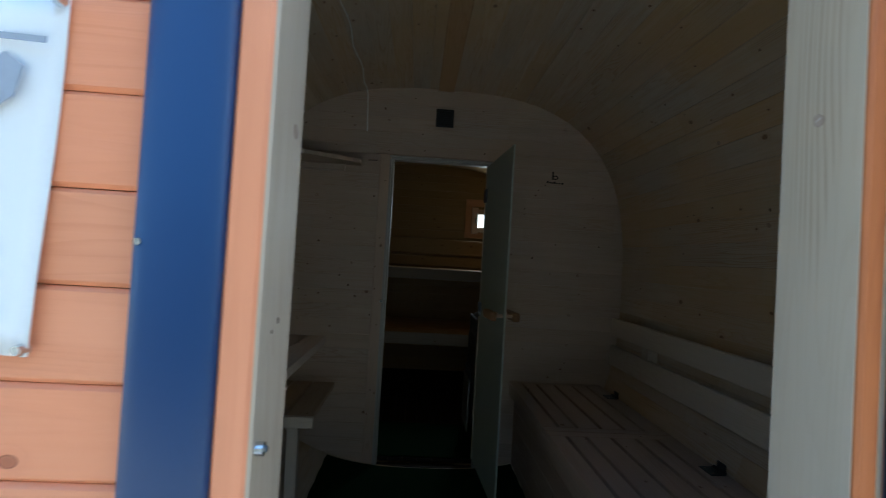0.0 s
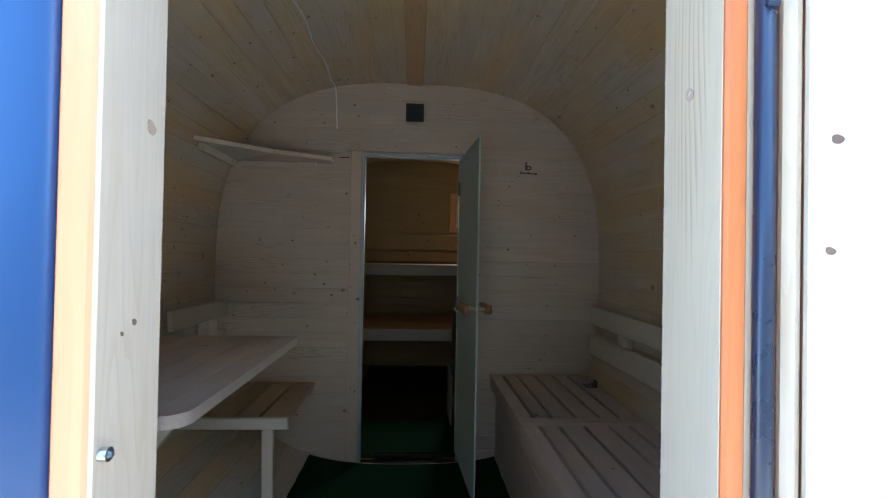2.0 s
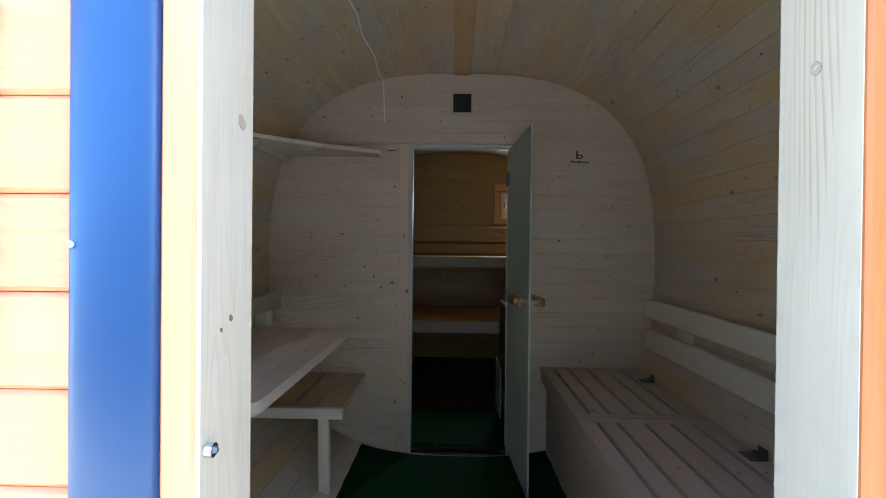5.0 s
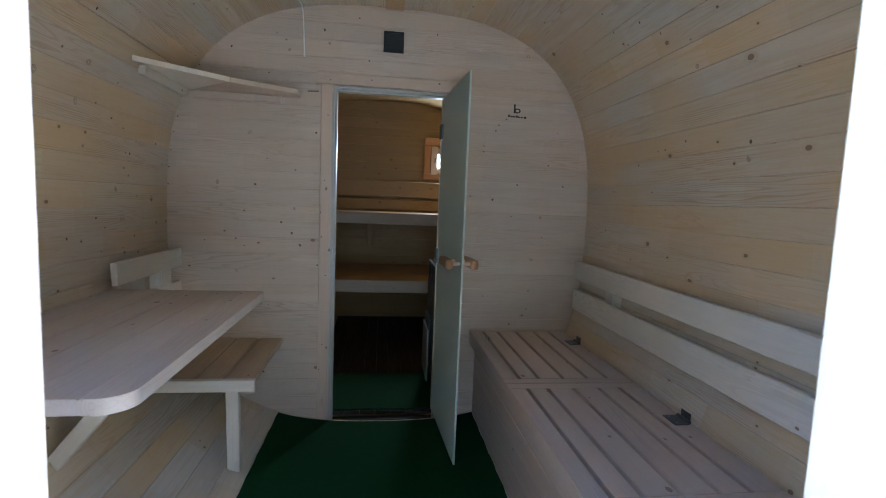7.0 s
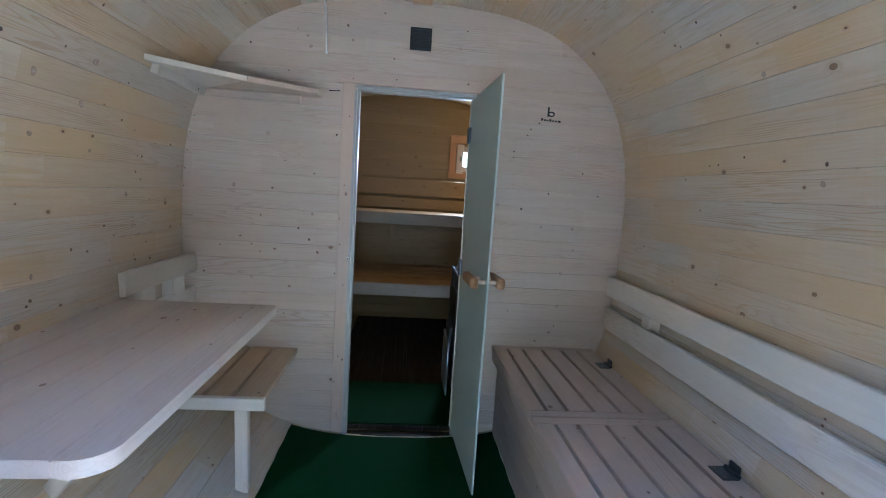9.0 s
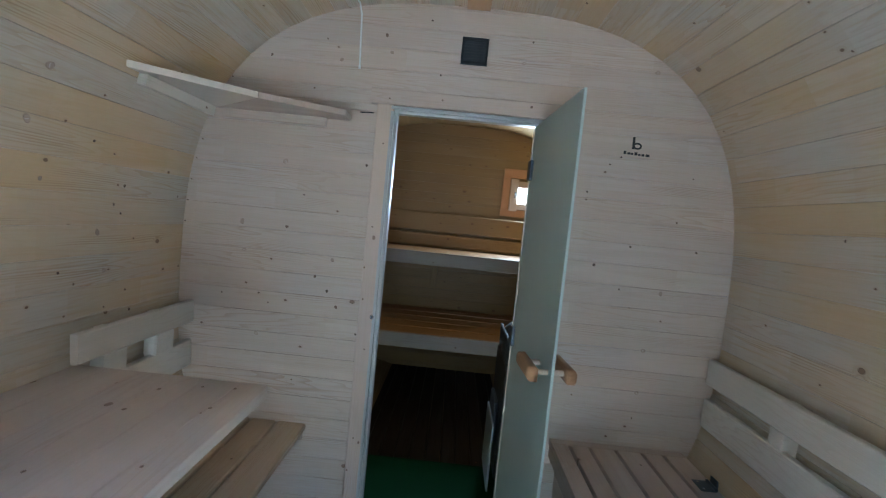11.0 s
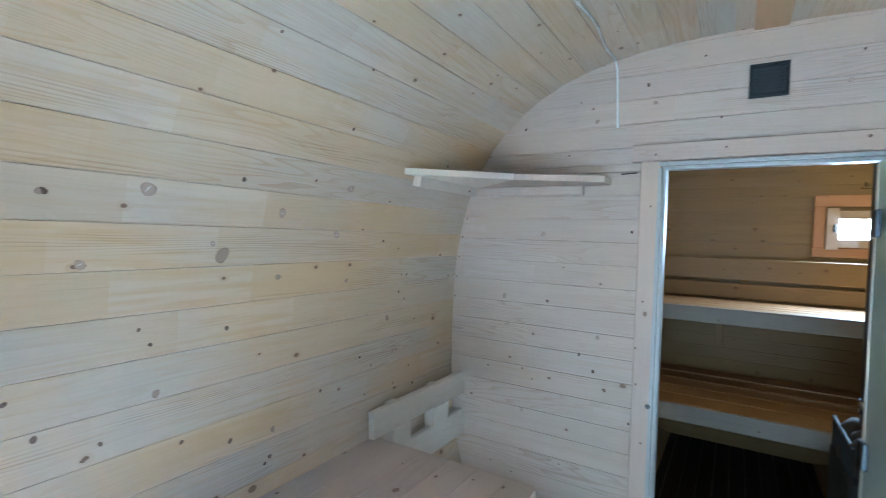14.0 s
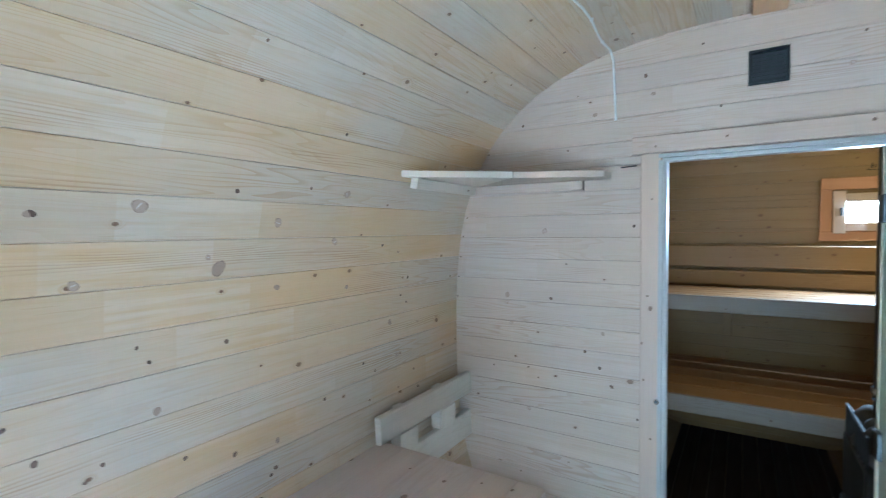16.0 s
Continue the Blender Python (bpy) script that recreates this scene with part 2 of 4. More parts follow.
# darker copy of the orange stain; paints the leaf's shade on the right strip
SHADED_ORANGE = wood("shaded_orange_stained_pine", (0.46, 0.145, 0.038), (0.36, 0.10, 0.025), (0.43, 0.125, 0.032), knot=(0.16, 0.05, 0.02), knots=0.1, spread=0.05, bump=0.2)
BLUE = plain("blue_enamel", (0.007, 0.036, 0.115), 0.42, vary=0.1, scale=12, bump=0.02)
RUBBER = plain("dark_blue_rubber", (0.012, 0.018, 0.04), 0.3, vary=0.2, scale=60)
STEEL = plain("bright_steel", (0.62, 0.63, 0.65), 0.25, 1.0, vary=0.1, scale=60)
DARK_STEEL = plain("dark_steel", (0.10, 0.11, 0.12), 0.4, 0.8, vary=0.2, scale=60)
ALU = plain("pale_door_frame", (0.42, 0.41, 0.39), 0.35, 0.2, vary=0.05, scale=50)
BLACK = plain("black_paint", (0.012, 0.012, 0.013), 0.5, vary=0.2, scale=50)
INK = plain("black_ink", (0.015, 0.013, 0.012), 0.6, vary=0.1, scale=50)
GREY_INK = plain("grey_ink", (0.33, 0.36, 0.42), 0.7, vary=0.25, scale=90)
PAPER = plain("white_paper", (0.80, 0.80, 0.80), 0.45, vary=0.03, scale=8, bump=0.02)
PLASTIC = plain("white_plastic", (0.78, 0.78, 0.76), 0.35, vary=0.04, scale=40)
PLASTIC_CREAM = plain("cream_plastic", (0.62, 0.55, 0.42), 0.45, vary=0.06, scale=40)
GRILLE = plain("black_plastic", (0.007, 0.009, 0.010), 0.55, vary=0.2, scale=60)
GALV = plain("galvanised_sheet", (0.52, 0.56, 0.60), 0.35, 0.8, vary=0.15, scale=20)
BLOCKING_SKIN = plain("light_blocking_skin", (0.06, 0.05, 0.05), 0.9, vary=0.3, scale=80, bump=0.4)
SOIL = plain("trodden_gravel", (0.26, 0.25, 0.23), 0.95, vary=0.4, scale=14, bump=0.8)
# near-black colour and low gloss stand in for shade on the steam room floor
SHADED_FLOOR = wood("shade_blackened_pine", (0.018, 0.012, 0.008), (0.013, 0.008, 0.005), (0.016, 0.011, 0.006), knots=0.1)
SHADED_FLOOR.node_tree.nodes["Principled BSDF"].inputs["Specular IOR Level"].default_value = 0.15
STONE = plain("sauna_stone", (0.08, 0.075, 0.07), 0.85, vary=0.35, scale=30, bump=0.5)
MAT = plain("green_mat", (0.0040, 0.027, 0.0055), 0.95, vary=0.45, scale=240, bump=0.9)


def satin_glass():
    m, n, l, bsdf = material("satin_glass")
    bsdf.inputs["Base Color"].default_value = (0.54, 0.60, 0.54, 1)
    bsdf.inputs["Roughness"].default_value = 0.42
    bsdf.inputs["Transmission Weight"].default_value = 0.25
    bsdf.inputs["IOR"].default_value = 1.45
    no = n.new("ShaderNodeTexNoise")
    no.inputs["Scale"].default_value = 700
    bp = n.new("ShaderNodeBump")
    bp.inputs["Strength"].default_value, bp.inputs["Distance"].default_value = 0.1, 0.0005
    l.new(no.outputs[0], bp.inputs["Height"]), l.new(bp.outputs[0], bsdf.inputs["Normal"])
    return m


def clear_glass():
    m, n, l, bsdf = material("clear_glass")
    bsdf.inputs["Base Color"].default_value = (0.95, 0.97, 0.97, 1)
    bsdf.inputs["Roughness"].default_value = 0.03
    bsdf.inputs["Transmission Weight"].default_value = 1.0
    bsdf.inputs["IOR"].default_value = 1.45
    return m


MAT.node_tree.nodes["Principled BSDF"].inputs["Specular IOR Level"].default_value = 0.1

def knot_wood(name, inner, outer, rim, light):
    """A cut branch: rings of brown, darker at the rim, with a small check in the middle."""
    m, n, l, bsdf = material(name)
    co = n.new("ShaderNodeTexCoord").outputs["Object"]
    rnd = n.new("ShaderNodeObjectInfo").outputs["Random"]
    ln = n.new("ShaderNodeVectorMath")
    ln.operation = "LENGTH"
    flat = n.new("ShaderNodeVectorMath")
    flat.operation = "MULTIPLY"
    flat.inputs[1].default_value = (1, 1, 0)
    l.new(co, flat.inputs[0])
    l.new(flat.outputs[0], ln.inputs[0])
    no = n.new("ShaderNodeTexNoise")
    no.inputs["Scale"].default_value = 1.6
    l.new(co, no.inputs["Vector"])
    r = math_node(n, l, "ADD", ln.outputs["Value"], math_node(n, l, "MULTIPLY", math_node(n, l, "SUBTRACT", no.outputs[0], 0.5), 0.35))
    ring = step_node(n, l, math_node(n, l, "FRACT", math_node(n, l, "MULTIPLY", r, 4.3)), 0.2, 1.0)
    tone = mix_node(n, l, rnd, inner, outer)
    base = mix_node(n, l, math_node(n, l, "MULTIPLY", ring, 0.28), tone, tuple(0.6 * c for c in inner))
    patch = n.new("ShaderNodeTexNoise")
    patch.inputs["Scale"].default_value = 2.3
    l.new(co, patch.inputs["Vector"])
    edge = math_node(n, l, "MULTIPLY", step_node(n, l, r, 0.70, 0.98), step_node(n, l, patch.outputs[0], 0.34, 0.60))
    base = mix_node(n, l, edge, base, rim)
    # a pale dried check across the heart of some
    sep = n.new("ShaderNodeSeparateXYZ")
    l.new(co, sep.inputs[0])
    bent = math_node(n, l, "ABSOLUTE", math_node(n, l, "ADD", sep.outputs[0], math_node(n, l, "MULTIPLY", math_node(n, l, "SUBTRACT", no.outputs[0], 0.5), 0.9)))
    check = math_node(n, l, "SUBTRACT", 1.0, step_node(n, l, bent, 0.03, 0.12))
    check = math_node(n, l, "MULTIPLY", check, math_node(n, l, "SUBTRACT", 1.0, step_node(n, l, r, 0.3, 0.6)))
    base = mix_node(n, l, math_node(n, l, "MULTIPLY", check, math_node(n, l, "GREATER_THAN", rnd, 0.45)), base, light)
    l.new(base, bsdf.inputs["Base Color"])
    bsdf.inputs["Roughness"].default_value = 0.5
    return m


KNOT = knot_wood("knot_wood", (0.36, 0.26, 0.19), (0.48, 0.36, 0.275), (0.22, 0.135, 0.09), (0.72, 0.66, 0.58))
DARK_KNOT = knot_wood("dark_knot_wood", (0.10, 0.058, 0.036), (0.22, 0.135, 0.085), (0.085, 0.05, 0.03), (0.22, 0.14, 0.09))
SATIN, GLASS = satin_glass(), clear_glass()

# ---- building helpers ----


def placed(ob):
    """Where an object stands in the world, through its parents."""
    return placed(ob.parent) @ ob.matrix_basis if ob.parent else ob.matrix_basis.copy()


def obj(name, mesh, mat, parent=None, m=None, label=""):
    ob = new(name, mesh)
    if mat and not mesh.materials:
        mesh.materials.append(mat)
    m = m or Matrix()
    if parent:
        ob.parent = parent
        ob.matrix_basis = placed(parent).inverted() @ m
    else:
        ob.matrix_basis = m
    return tagged(ob, label)


def thing(name, place, label, category, group="", kind=""):
    ob = new(name)
    ob.empty_display_size = 0.05
    ob.matrix_basis = pose(*place)
    return tagged(ob, label, category, group, kind)


def part(name, bm, mat, parent=None, label="", m=None, smooth=False):
    mesh = bpy.data.meshes.new(name)
    bmesh.ops.recalc_face_normals(bm, faces=bm.faces)
    bm.to_mesh(mesh)
    bm.free()
    if smooth:
        mesh.polygons.foreach_set("use_smooth", [True] * len(mesh.polygons))
    return obj(name, mesh, mat, parent, m, label)


def prism(bm, outline, z0, z1):
    """Extrude a plan outline (x, y) from z0 to z1."""
    lo = [bm.verts.new((x, y, z0)) for x, y in outline]
    hi = [bm.verts.new((x, y, z1)) for x, y in outline]
    k = len(outline)
    bm.faces.new(lo[::-1]), bm.faces.new(hi)
    for i in range(k):
        bm.faces.new((lo[i], lo[(i + 1) % k], hi[(i + 1) % k], hi[i]))
    return bm


def block(sx, sy, sz, bevel=0.003, seg=2):
    """A box with eased edges, standing on its own origin's centre."""
    bm = bmesh.new()
    bmesh.ops.create_cube(bm, size=1.0, matrix=Matrix.Diagonal((sx, sy, sz, 1)))
    if bevel:
        bmesh.ops.bevel(bm, geom=list(bm.edges), offset=bevel, segments=seg, affect="EDGES", profile=0.6)
    return bm


def rod(p, q, r0, r1=None, sides=16):
    bm = bmesh.new()
    p, q = Vector(p), Vector(q)
    d = q - p
    m = Matrix.Translation((p + q) / 2) @ d.to_track_quat("Z", "Y").to_matrix().to_4x4()
    bmesh.ops.create_cone(bm, cap_ends=True, segments=sides, radius1=r0, radius2=r0 if r1 is None else r1, depth=d.length, matrix=m)
    return bm


def basis(origin, along, out):
    """A pose with x along a board and z out of its face."""
    x = Vector(along).normalized()
    z = Vector(out)
    z = (z - x * z.dot(x)).normalized()
    y = z.cross(x)
    r = Matrix((x, y, z)).transposed().to_4x4()
    return Matrix.Translation(origin) @ r


PLANKS = {}


def plank_mesh(L, W, T, c=0.003):
    """A board along x, centred, with its face at z = 0 and eased long edges; alike boards share it."""
    key = (round(L, 3), round(W, 4), round(T, 4), c)
    if key not in PLANKS:
        sec = [(-W / 2, -T), (W / 2, -T), (W / 2, -c), (W / 2 - c, 0), (-W / 2 + c, 0), (-W / 2, -c)]
        v = [(s * L / 2, y, z) for s in (-1, 1) for y, z in sec]
        f = [(i, (i + 1) % 6, 6 + (i + 1) % 6, 6 + i) for i in range(6)] + [(5, 4, 3, 2, 1, 0), (6, 7, 8, 9, 10, 11)]
        me = bpy.data.meshes.new("board")
        me.from_pydata(v, [], f)
        bm = bmesh.new()
        bm.from_mesh(me)
        bmesh.ops.recalc_face_normals(bm, faces=bm.faces)
        bm.to_mesh(me)
        bm.free()
        PLANKS[key] = me
    return PLANKS[key]


def board(name, p, q, out, W, T, mat, parent, label="", c=0.003):
    """A board from p to q, the middle line of its face, that faces out."""
    p, q = Vector(p), Vector(q)
    me = plank_mesh((q - p).length, W, T, c)
    key = (me.name, mat.name)
    if me.materials and me.materials[0] != mat:
        if key not in PLANKS:
            PLANKS[key] = me.copy()
            PLANKS[key].materials.clear()
        me = PLANKS[key]
    return obj(name, me, mat, parent, basis((p + q) / 2, q - p, out), label)


# the rounded-square barrel: half width, half height, height of its middle, squareness
BW, BH, BZ, BN = 1.07, 1.06, 1.06, 2.8
FRONT, BACK = -2.16, 2.20


def oval(a, grow=0.0):
    """A point (x, z) of the barrel's inside, a from 0 at the crown, clockwise."""
    s, c = math.sin(a), math.cos(a)
    k = 2 / BN
    return (BW + grow) * math.copysign(abs(s) ** k, s), BZ + (BH + grow) * math.copysign(abs(c) ** k, c)


def half_width(z, grow=0.0):
    v = 1 - (abs(z - BZ) / (BH + grow)) ** BN
    return (BW + grow) * max(v, 0) ** (1 / BN)


def even_oval(count, grow=0.0):
    """Points at even steps round the barrel, from the crown."""
    fine = [oval(2 * math.pi * i / 4000, grow) for i in range(4001)]
    run = [0.0]
    for a, b in zip(fine, fine[1:]):
        run.append(run[-1] + math.hypot(b[0] - a[0], b[1] - a[1]))
    want = np.linspace(0, run[-1], count + 1)
    xs = np.interp(want, run, [p[0] for p in fine])
    zs = np.interp(want, run, [p[1] for p in fine])
    return list(zip(xs, zs))


def clipped_board(name, z0, z1, y, out, lo, hi, mat, parent, T=0.03, grow=0.0, c=0.003, label=""):
    """A horizontal wall board whose ends follow the barrel, cut off at lo and hi; its face lies at y and looks along out."""
    w0, w1 = half_width(z0, grow), half_width(z1, grow)
    l0, l1 = max(lo, -w0), max(lo, -w1)
    h0, h1 = min(hi, w0), min(hi, w1)
    if min(h0 - l0, h1 - l1) < 0.004:
        if max(h0 - l0, h1 - l1) < 0.03:
            return None
        if h0 - l0 < 0.004:
            l0 = h0 = (max(l0, l1) + min(h0, h1)) / 2 if lo < 0 < hi else (h1 if lo > 0 else l1)
            l0, h0 = l0 - 0.002, h0 + 0.002
        else:
            mid = (h0 if lo > 0 else l0 if hi < 0 else 0.0)
            l1, h1 = mid - 0.002, mid + 0.002
    cx, cz = (min(l0, l1) + max(h0, h1)) / 2, (z0 + z1) / 2
    s = -1 if out < 0 else 1
    rows = [(z0, l0, h0, T), (z0, l0, h0, c), (z0 + c, l0, h0, 0), (z1 - c, l1, h1, 0), (z1, l1, h1, c), (z1, l1, h1, T)]
    v = []
    for e in (0, 1):
        for zz, l, h, d in rows:
            v.append(((l, h)[e] - cx, zz - cz, -d))
    f = [(i, (i + 1) % 6, 6 + (i + 1) % 6, 6 + i) for i in range(6)] + [(5, 4, 3, 2, 1, 0), (6, 7, 8, 9, 10, 11)]
    me = bpy.data.meshes.new(name)
    if s > 0:
        v = [(-a, b, d) for a, b, d in v]
    me.from_pydata(v, [], f)
    bm = bmesh.new()
    bm.from_mesh(me)
    bmesh.ops.recalc_face_normals(bm, faces=bm.faces)
    bm.to_mesh(me)
    bm.free()
    m = basis((cx, y, cz), (1, 0, 0) if s < 0 else (-1, 0, 0), (0, s, 0))
    return obj(name, me, mat, parent, m, label)

# ---- ground and shell ----
bm = bmesh.new()
bmesh.ops.create_grid(bm, x_segments=40, y_segments=40, size=400)
tagged(part("ground", bm, SOIL, m=pose(0, 0, -0.115)), "trodden grey gravel yard round the sauna", "ground", kind="structure")

# added wall, never in view: keeps low sky light out of the deep interior
yard = plain("dark_blocker", (0.06, 0.065, 0.06), 0.9, vary=0.3, scale=6, bump=0.3, stretch=(6, 1, 1))
tagged(part("sky_blocker", block(24, 0.12, 4.2, 0.01), yard, m=pose(0, -6.5, 1.98)), "unseen dark wall added to block low sky light", "wall", kind="structure")

# outer skin of the barrel, behind the staves: unseen, added to block light through gaps
pts, outer = even_oval(72, 0.035)[:-1], even_oval(72, 0.05)[:-1]
bm = bmesh.new()
ring = [[bm.verts.new((x, y, z)) for x, z in q] for q, y in ((pts, FRONT - 0.1), (outer, FRONT - 0.1), (outer, BACK + 0.06), (pts, BACK + 0.06))]
for a in range(4):
    for i in range(72):
        j = (i + 1) % 72
        bm.faces.new((ring[a][i], ring[a][j], ring[(a + 1) % 4][j], ring[(a + 1) % 4][i]))
tagged(part("light_blocking_shell", bm, BLOCKING_SKIN), "unseen dark skin added round the barrel to block light", "shell", kind="structure")

# staves of the barrel: walls, ceiling and floor in one ring
barrel = thing("barrel_wall", (0, 0, 0), "curved pine staves lining the barrel-shaped sauna", "wall", kind="structure")
steam_wall = thing("steam_room_wall", (0, 0, 0), "curved spruce staves of the inner steam room", "wall", kind="structure")
NST = 78
ring = even_oval(NST)
for i in range(NST):
    (xa, za), (xb, zb) = ring[i], ring[i + 1]
    w = math.hypot(xb - xa, zb - za)
    mid = ((xa + xb) / 2, (za + zb) / 2)
    t = Vector((xb - xa, 0, zb - za)).normalized()
    out = Vector((t.z, 0, -t.x))
    if out.dot(Vector((-mid[0], 0, BZ - mid[1]))) < 0:
        out = -out
    flip = 1 if i % 2 else -1
    board("stave", (mid[0], FRONT * (flip > 0) - 0.0 * flip, mid[1]) if flip > 0 else (mid[0], 0.0, mid[1]),
          (mid[0], 0.0, mid[1]) if flip > 0 else (mid[0], FRONT, mid[1]), out, w - 0.0004, 0.024, STAVE, barrel, c=0.0013)
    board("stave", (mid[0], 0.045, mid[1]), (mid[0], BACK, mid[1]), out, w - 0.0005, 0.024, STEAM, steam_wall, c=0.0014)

# board along the crown
tagged(board("ridge_board", (0.002, FRONT, 2.111), (0.002, -0.001, 2.111), (0, 0, -1), 0.088, 0.02, RIDGE, None),
       "reddish pine board along the crown of the ceiling", "trim", kind="structure")

# ---- the partition with the inner door ----
DL, DR, DT = -0.268, 0.268, 1.705
PITCH = 0.0815
partition = thing("wall_partition", (0, 0, 0), "pale horizontal pine boards closing off the steam room", "wall", kind="structure")
back_wall = thing("wall_back", (0, BACK, 0), "horizontal spruce boards at the steam room's end", "wall", kind="structure")
front_in = thing("wall_entrance", (0, FRONT, 0), "pale pine boards round the entrance, inside", "wall", kind="structure")
WL, WR, WB, WT = 0.48, 0.76, 1.48, 1.67
EL, ER, ET, EB = -0.255, 0.309, 1.80, 0.02


def wall_boards(name, y, out, mat, parent, hole, T, grow=0.026, first=1.6185, pitch=PITCH, edge=0.0014):
    k0 = -int((first + 0.12) / pitch) - 2
    for k in range(k0, 9):
        z0, z1 = first + k * pitch + 0.0004, first + (k + 1) * pitch - 0.0004
        z0, z1 = max(z0, BZ - BH + 0.006 - max(grow, 0)), min(z1, BZ + BH - 0.006 + grow)
        if z1 - z0 < 0.012:
            continue
        hl, hr, hb, ht = hole
        if z1 <= hb + 0.001 or z0 >= ht - 0.001:
            clipped_board(name, z0, z1, y, out, -2, 2, mat, parent, T, grow, edge)
            continue
        zs = [z0] + [c for c in (hb, ht) if z0 + 0.004 < c < z1 - 0.004] + [z1]
        for a, b in zip(zs, zs[1:]):
            if hb - 0.002 <= a and b <= ht + 0.002:
                clipped_board(name, a, b, y, out, -2, hl, mat, parent, T, grow, edge)
                clipped_board(name, a, b, y, out, hr, 2, mat, parent, T, grow, edge)
            else:
                clipped_board(name, a, b, y, out, -2, 2, mat, parent, T, grow, edge)


DHOLE = (DL - 0.022, DR + 0.022, -0.2, DT + 0.022)
wall_boards("board", 0.0, -1, PALE, partition, DHOLE, 0.021, edge=0.0012)
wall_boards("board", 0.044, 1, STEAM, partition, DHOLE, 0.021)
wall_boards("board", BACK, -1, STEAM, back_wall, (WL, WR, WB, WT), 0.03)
wall_boards("board", BACK + 0.058, 1, ORANGE, back_wall, (WL, WR, WB, WT), 0.026, 0.034, 1.57)
wall_boards("board", FRONT, 1, PALE, front_in, (EL, ER, EB, ET), 0.03)

# the larger knots, flush in the boards: across or along, up, size in centimetres
# the small ones along the barrel's edge are nail heads, built as knots
KNOTS_AND_NAILS_BY_SHELF = [(-0.684, 1.479, 1.6), (-0.368, 1.493, 0.7), (-0.836, 1.231, 1.2), (-0.840, 1.201, 1.0), (-0.659,
    1.227, 0.8), (-0.820, 1.121, 0.9), (-0.533, 1.043, 0.8), (-0.481, 0.990, 0.8), (-0.440, 0.930, 0.8), (-0.897,
    0.944, 0.5), (-0.750, 0.956, 0.5), (-0.710, 0.921, 0.4), (-0.354, 0.830, 0.6), (-0.748, 0.794, 1.0), (-0.602,
    1.357, 0.4), (-0.595, 1.768, 0.5), (-0.768, 1.878, 0.7), (-0.334, 1.989, 0.8), (-0.310, 1.927, 0.9), (-0.168,
    2.058, 0.5), (-0.499, 1.883, 0.9), (-0.559, 1.956, 0.4), (-0.470, 1.114, 0.9), (-0.781, 0.540, 0.4), (-0.592,
    0.622, 0.4), (-0.914, 1.782, 0.4), (-1.014, 1.534, 0.4), (-1.033, 1.459, 0.4), (-1.047, 1.375, 0.4), (-1.057,
    1.293, 0.4), (-1.062, 1.211, 0.4), (-0.117, 1.859, 0.5)]
KNOTS_BY_MARK = [(0.484, 1.476, 0.5), (0.484, 1.446, 0.5), (0.558, 1.587, 0.5), (0.597, 1.618, 0.5), (0.837, 1.391,
    0.6), (0.673, 1.282, 0.6), (0.925, 1.284, 0.6), (0.423, 1.214, 0.5), (0.543, 1.200, 0.8), (0.810, 1.114, 1.0),
    (0.650, 1.115, 0.5), (0.772, 0.885, 1.3), (0.767, 0.716, 0.9), (0.878, 1.562, 0.4), (0.760, 0.614, 0.5), (0.516,
    0.683, 0.4), (0.695, 1.943, 1.2), (0.192, 1.931, 0.9), (0.219, 2.012, 0.5)]
KNOTS_TABLE_HIGH = [(-1.373, 1.846, 1.2), (-1.081, 1.868, 0.5), (-0.768, 1.740, 0.6), (-1.048, 1.576, 0.8), (-1.248,
    1.535, 2.3), (-0.702, 1.589, 1.7), (-0.838, 1.597, 0.6), (-0.925, 1.507, 1.8), (-0.722, 1.456, 1.6), (-1.415,
    1.516, 0.9), (-0.505, 1.438, 0.6), (-1.075, 1.403, 2.6), (-1.101, 1.429, 0.9), (-1.349, 1.383, 1.5), (-0.913,
    1.343, 1.0), (-0.659, 1.317, 0.9), (-0.351, 1.320, 0.7), (-0.253, 1.712, 0.6), (-1.593, 1.374, 1.7), (-1.702,
    1.336, 0.7), (-1.909, 1.326, 0.6), (-1.547, 1.463, 1.5), (-1.631, 1.598, 1.0), (-1.410, 1.517, 0.8), (-1.657,
    1.644, 0.5), (-1.467, 1.305, 0.7)]
KNOTS_TABLE_LOW = [(-1.244, 1.257, 0.5), (-1.051, 1.231, 0.8), (-1.221, 1.223, 0.6), (-1.450, 1.164, 0.6), (-1.208,
    1.116, 1.4), (-1.409, 1.104, 0.8), (-0.447, 1.174, 1.4), (-0.410, 1.055, 1.3), (-0.581, 1.065, 0.6), (-0.525,
    1.015, 0.5), (-0.748, 1.009, 0.7), (-1.308, 1.049, 0.6), (-1.337, 1.021, 0.5), (-1.153, 0.997, 0.7), (-1.036,
    0.958, 0.8), (-0.914, 0.945, 0.9), (-1.397, 0.930, 0.9), (-0.923, 0.878, 0.8), (-0.938, 0.865, 0.6), (-0.058,
    1.288, 0.6), (-0.389, 1.260, 0.6), (-0.355, 1.232, 0.5), (-0.311, 0.981, 0.6), (-0.287, 0.921, 0.7), (-0.014,
    1.031, 0.5), (-1.696, 1.270, 0.5), (-1.781, 1.206, 0.6), (-1.628, 1.165, 0.5), (-1.783, 1.090, 1.2), (-1.797,
    1.000, 0.8), (-1.856, 0.938, 0.6), (-1.447, 1.166, 0.5)]
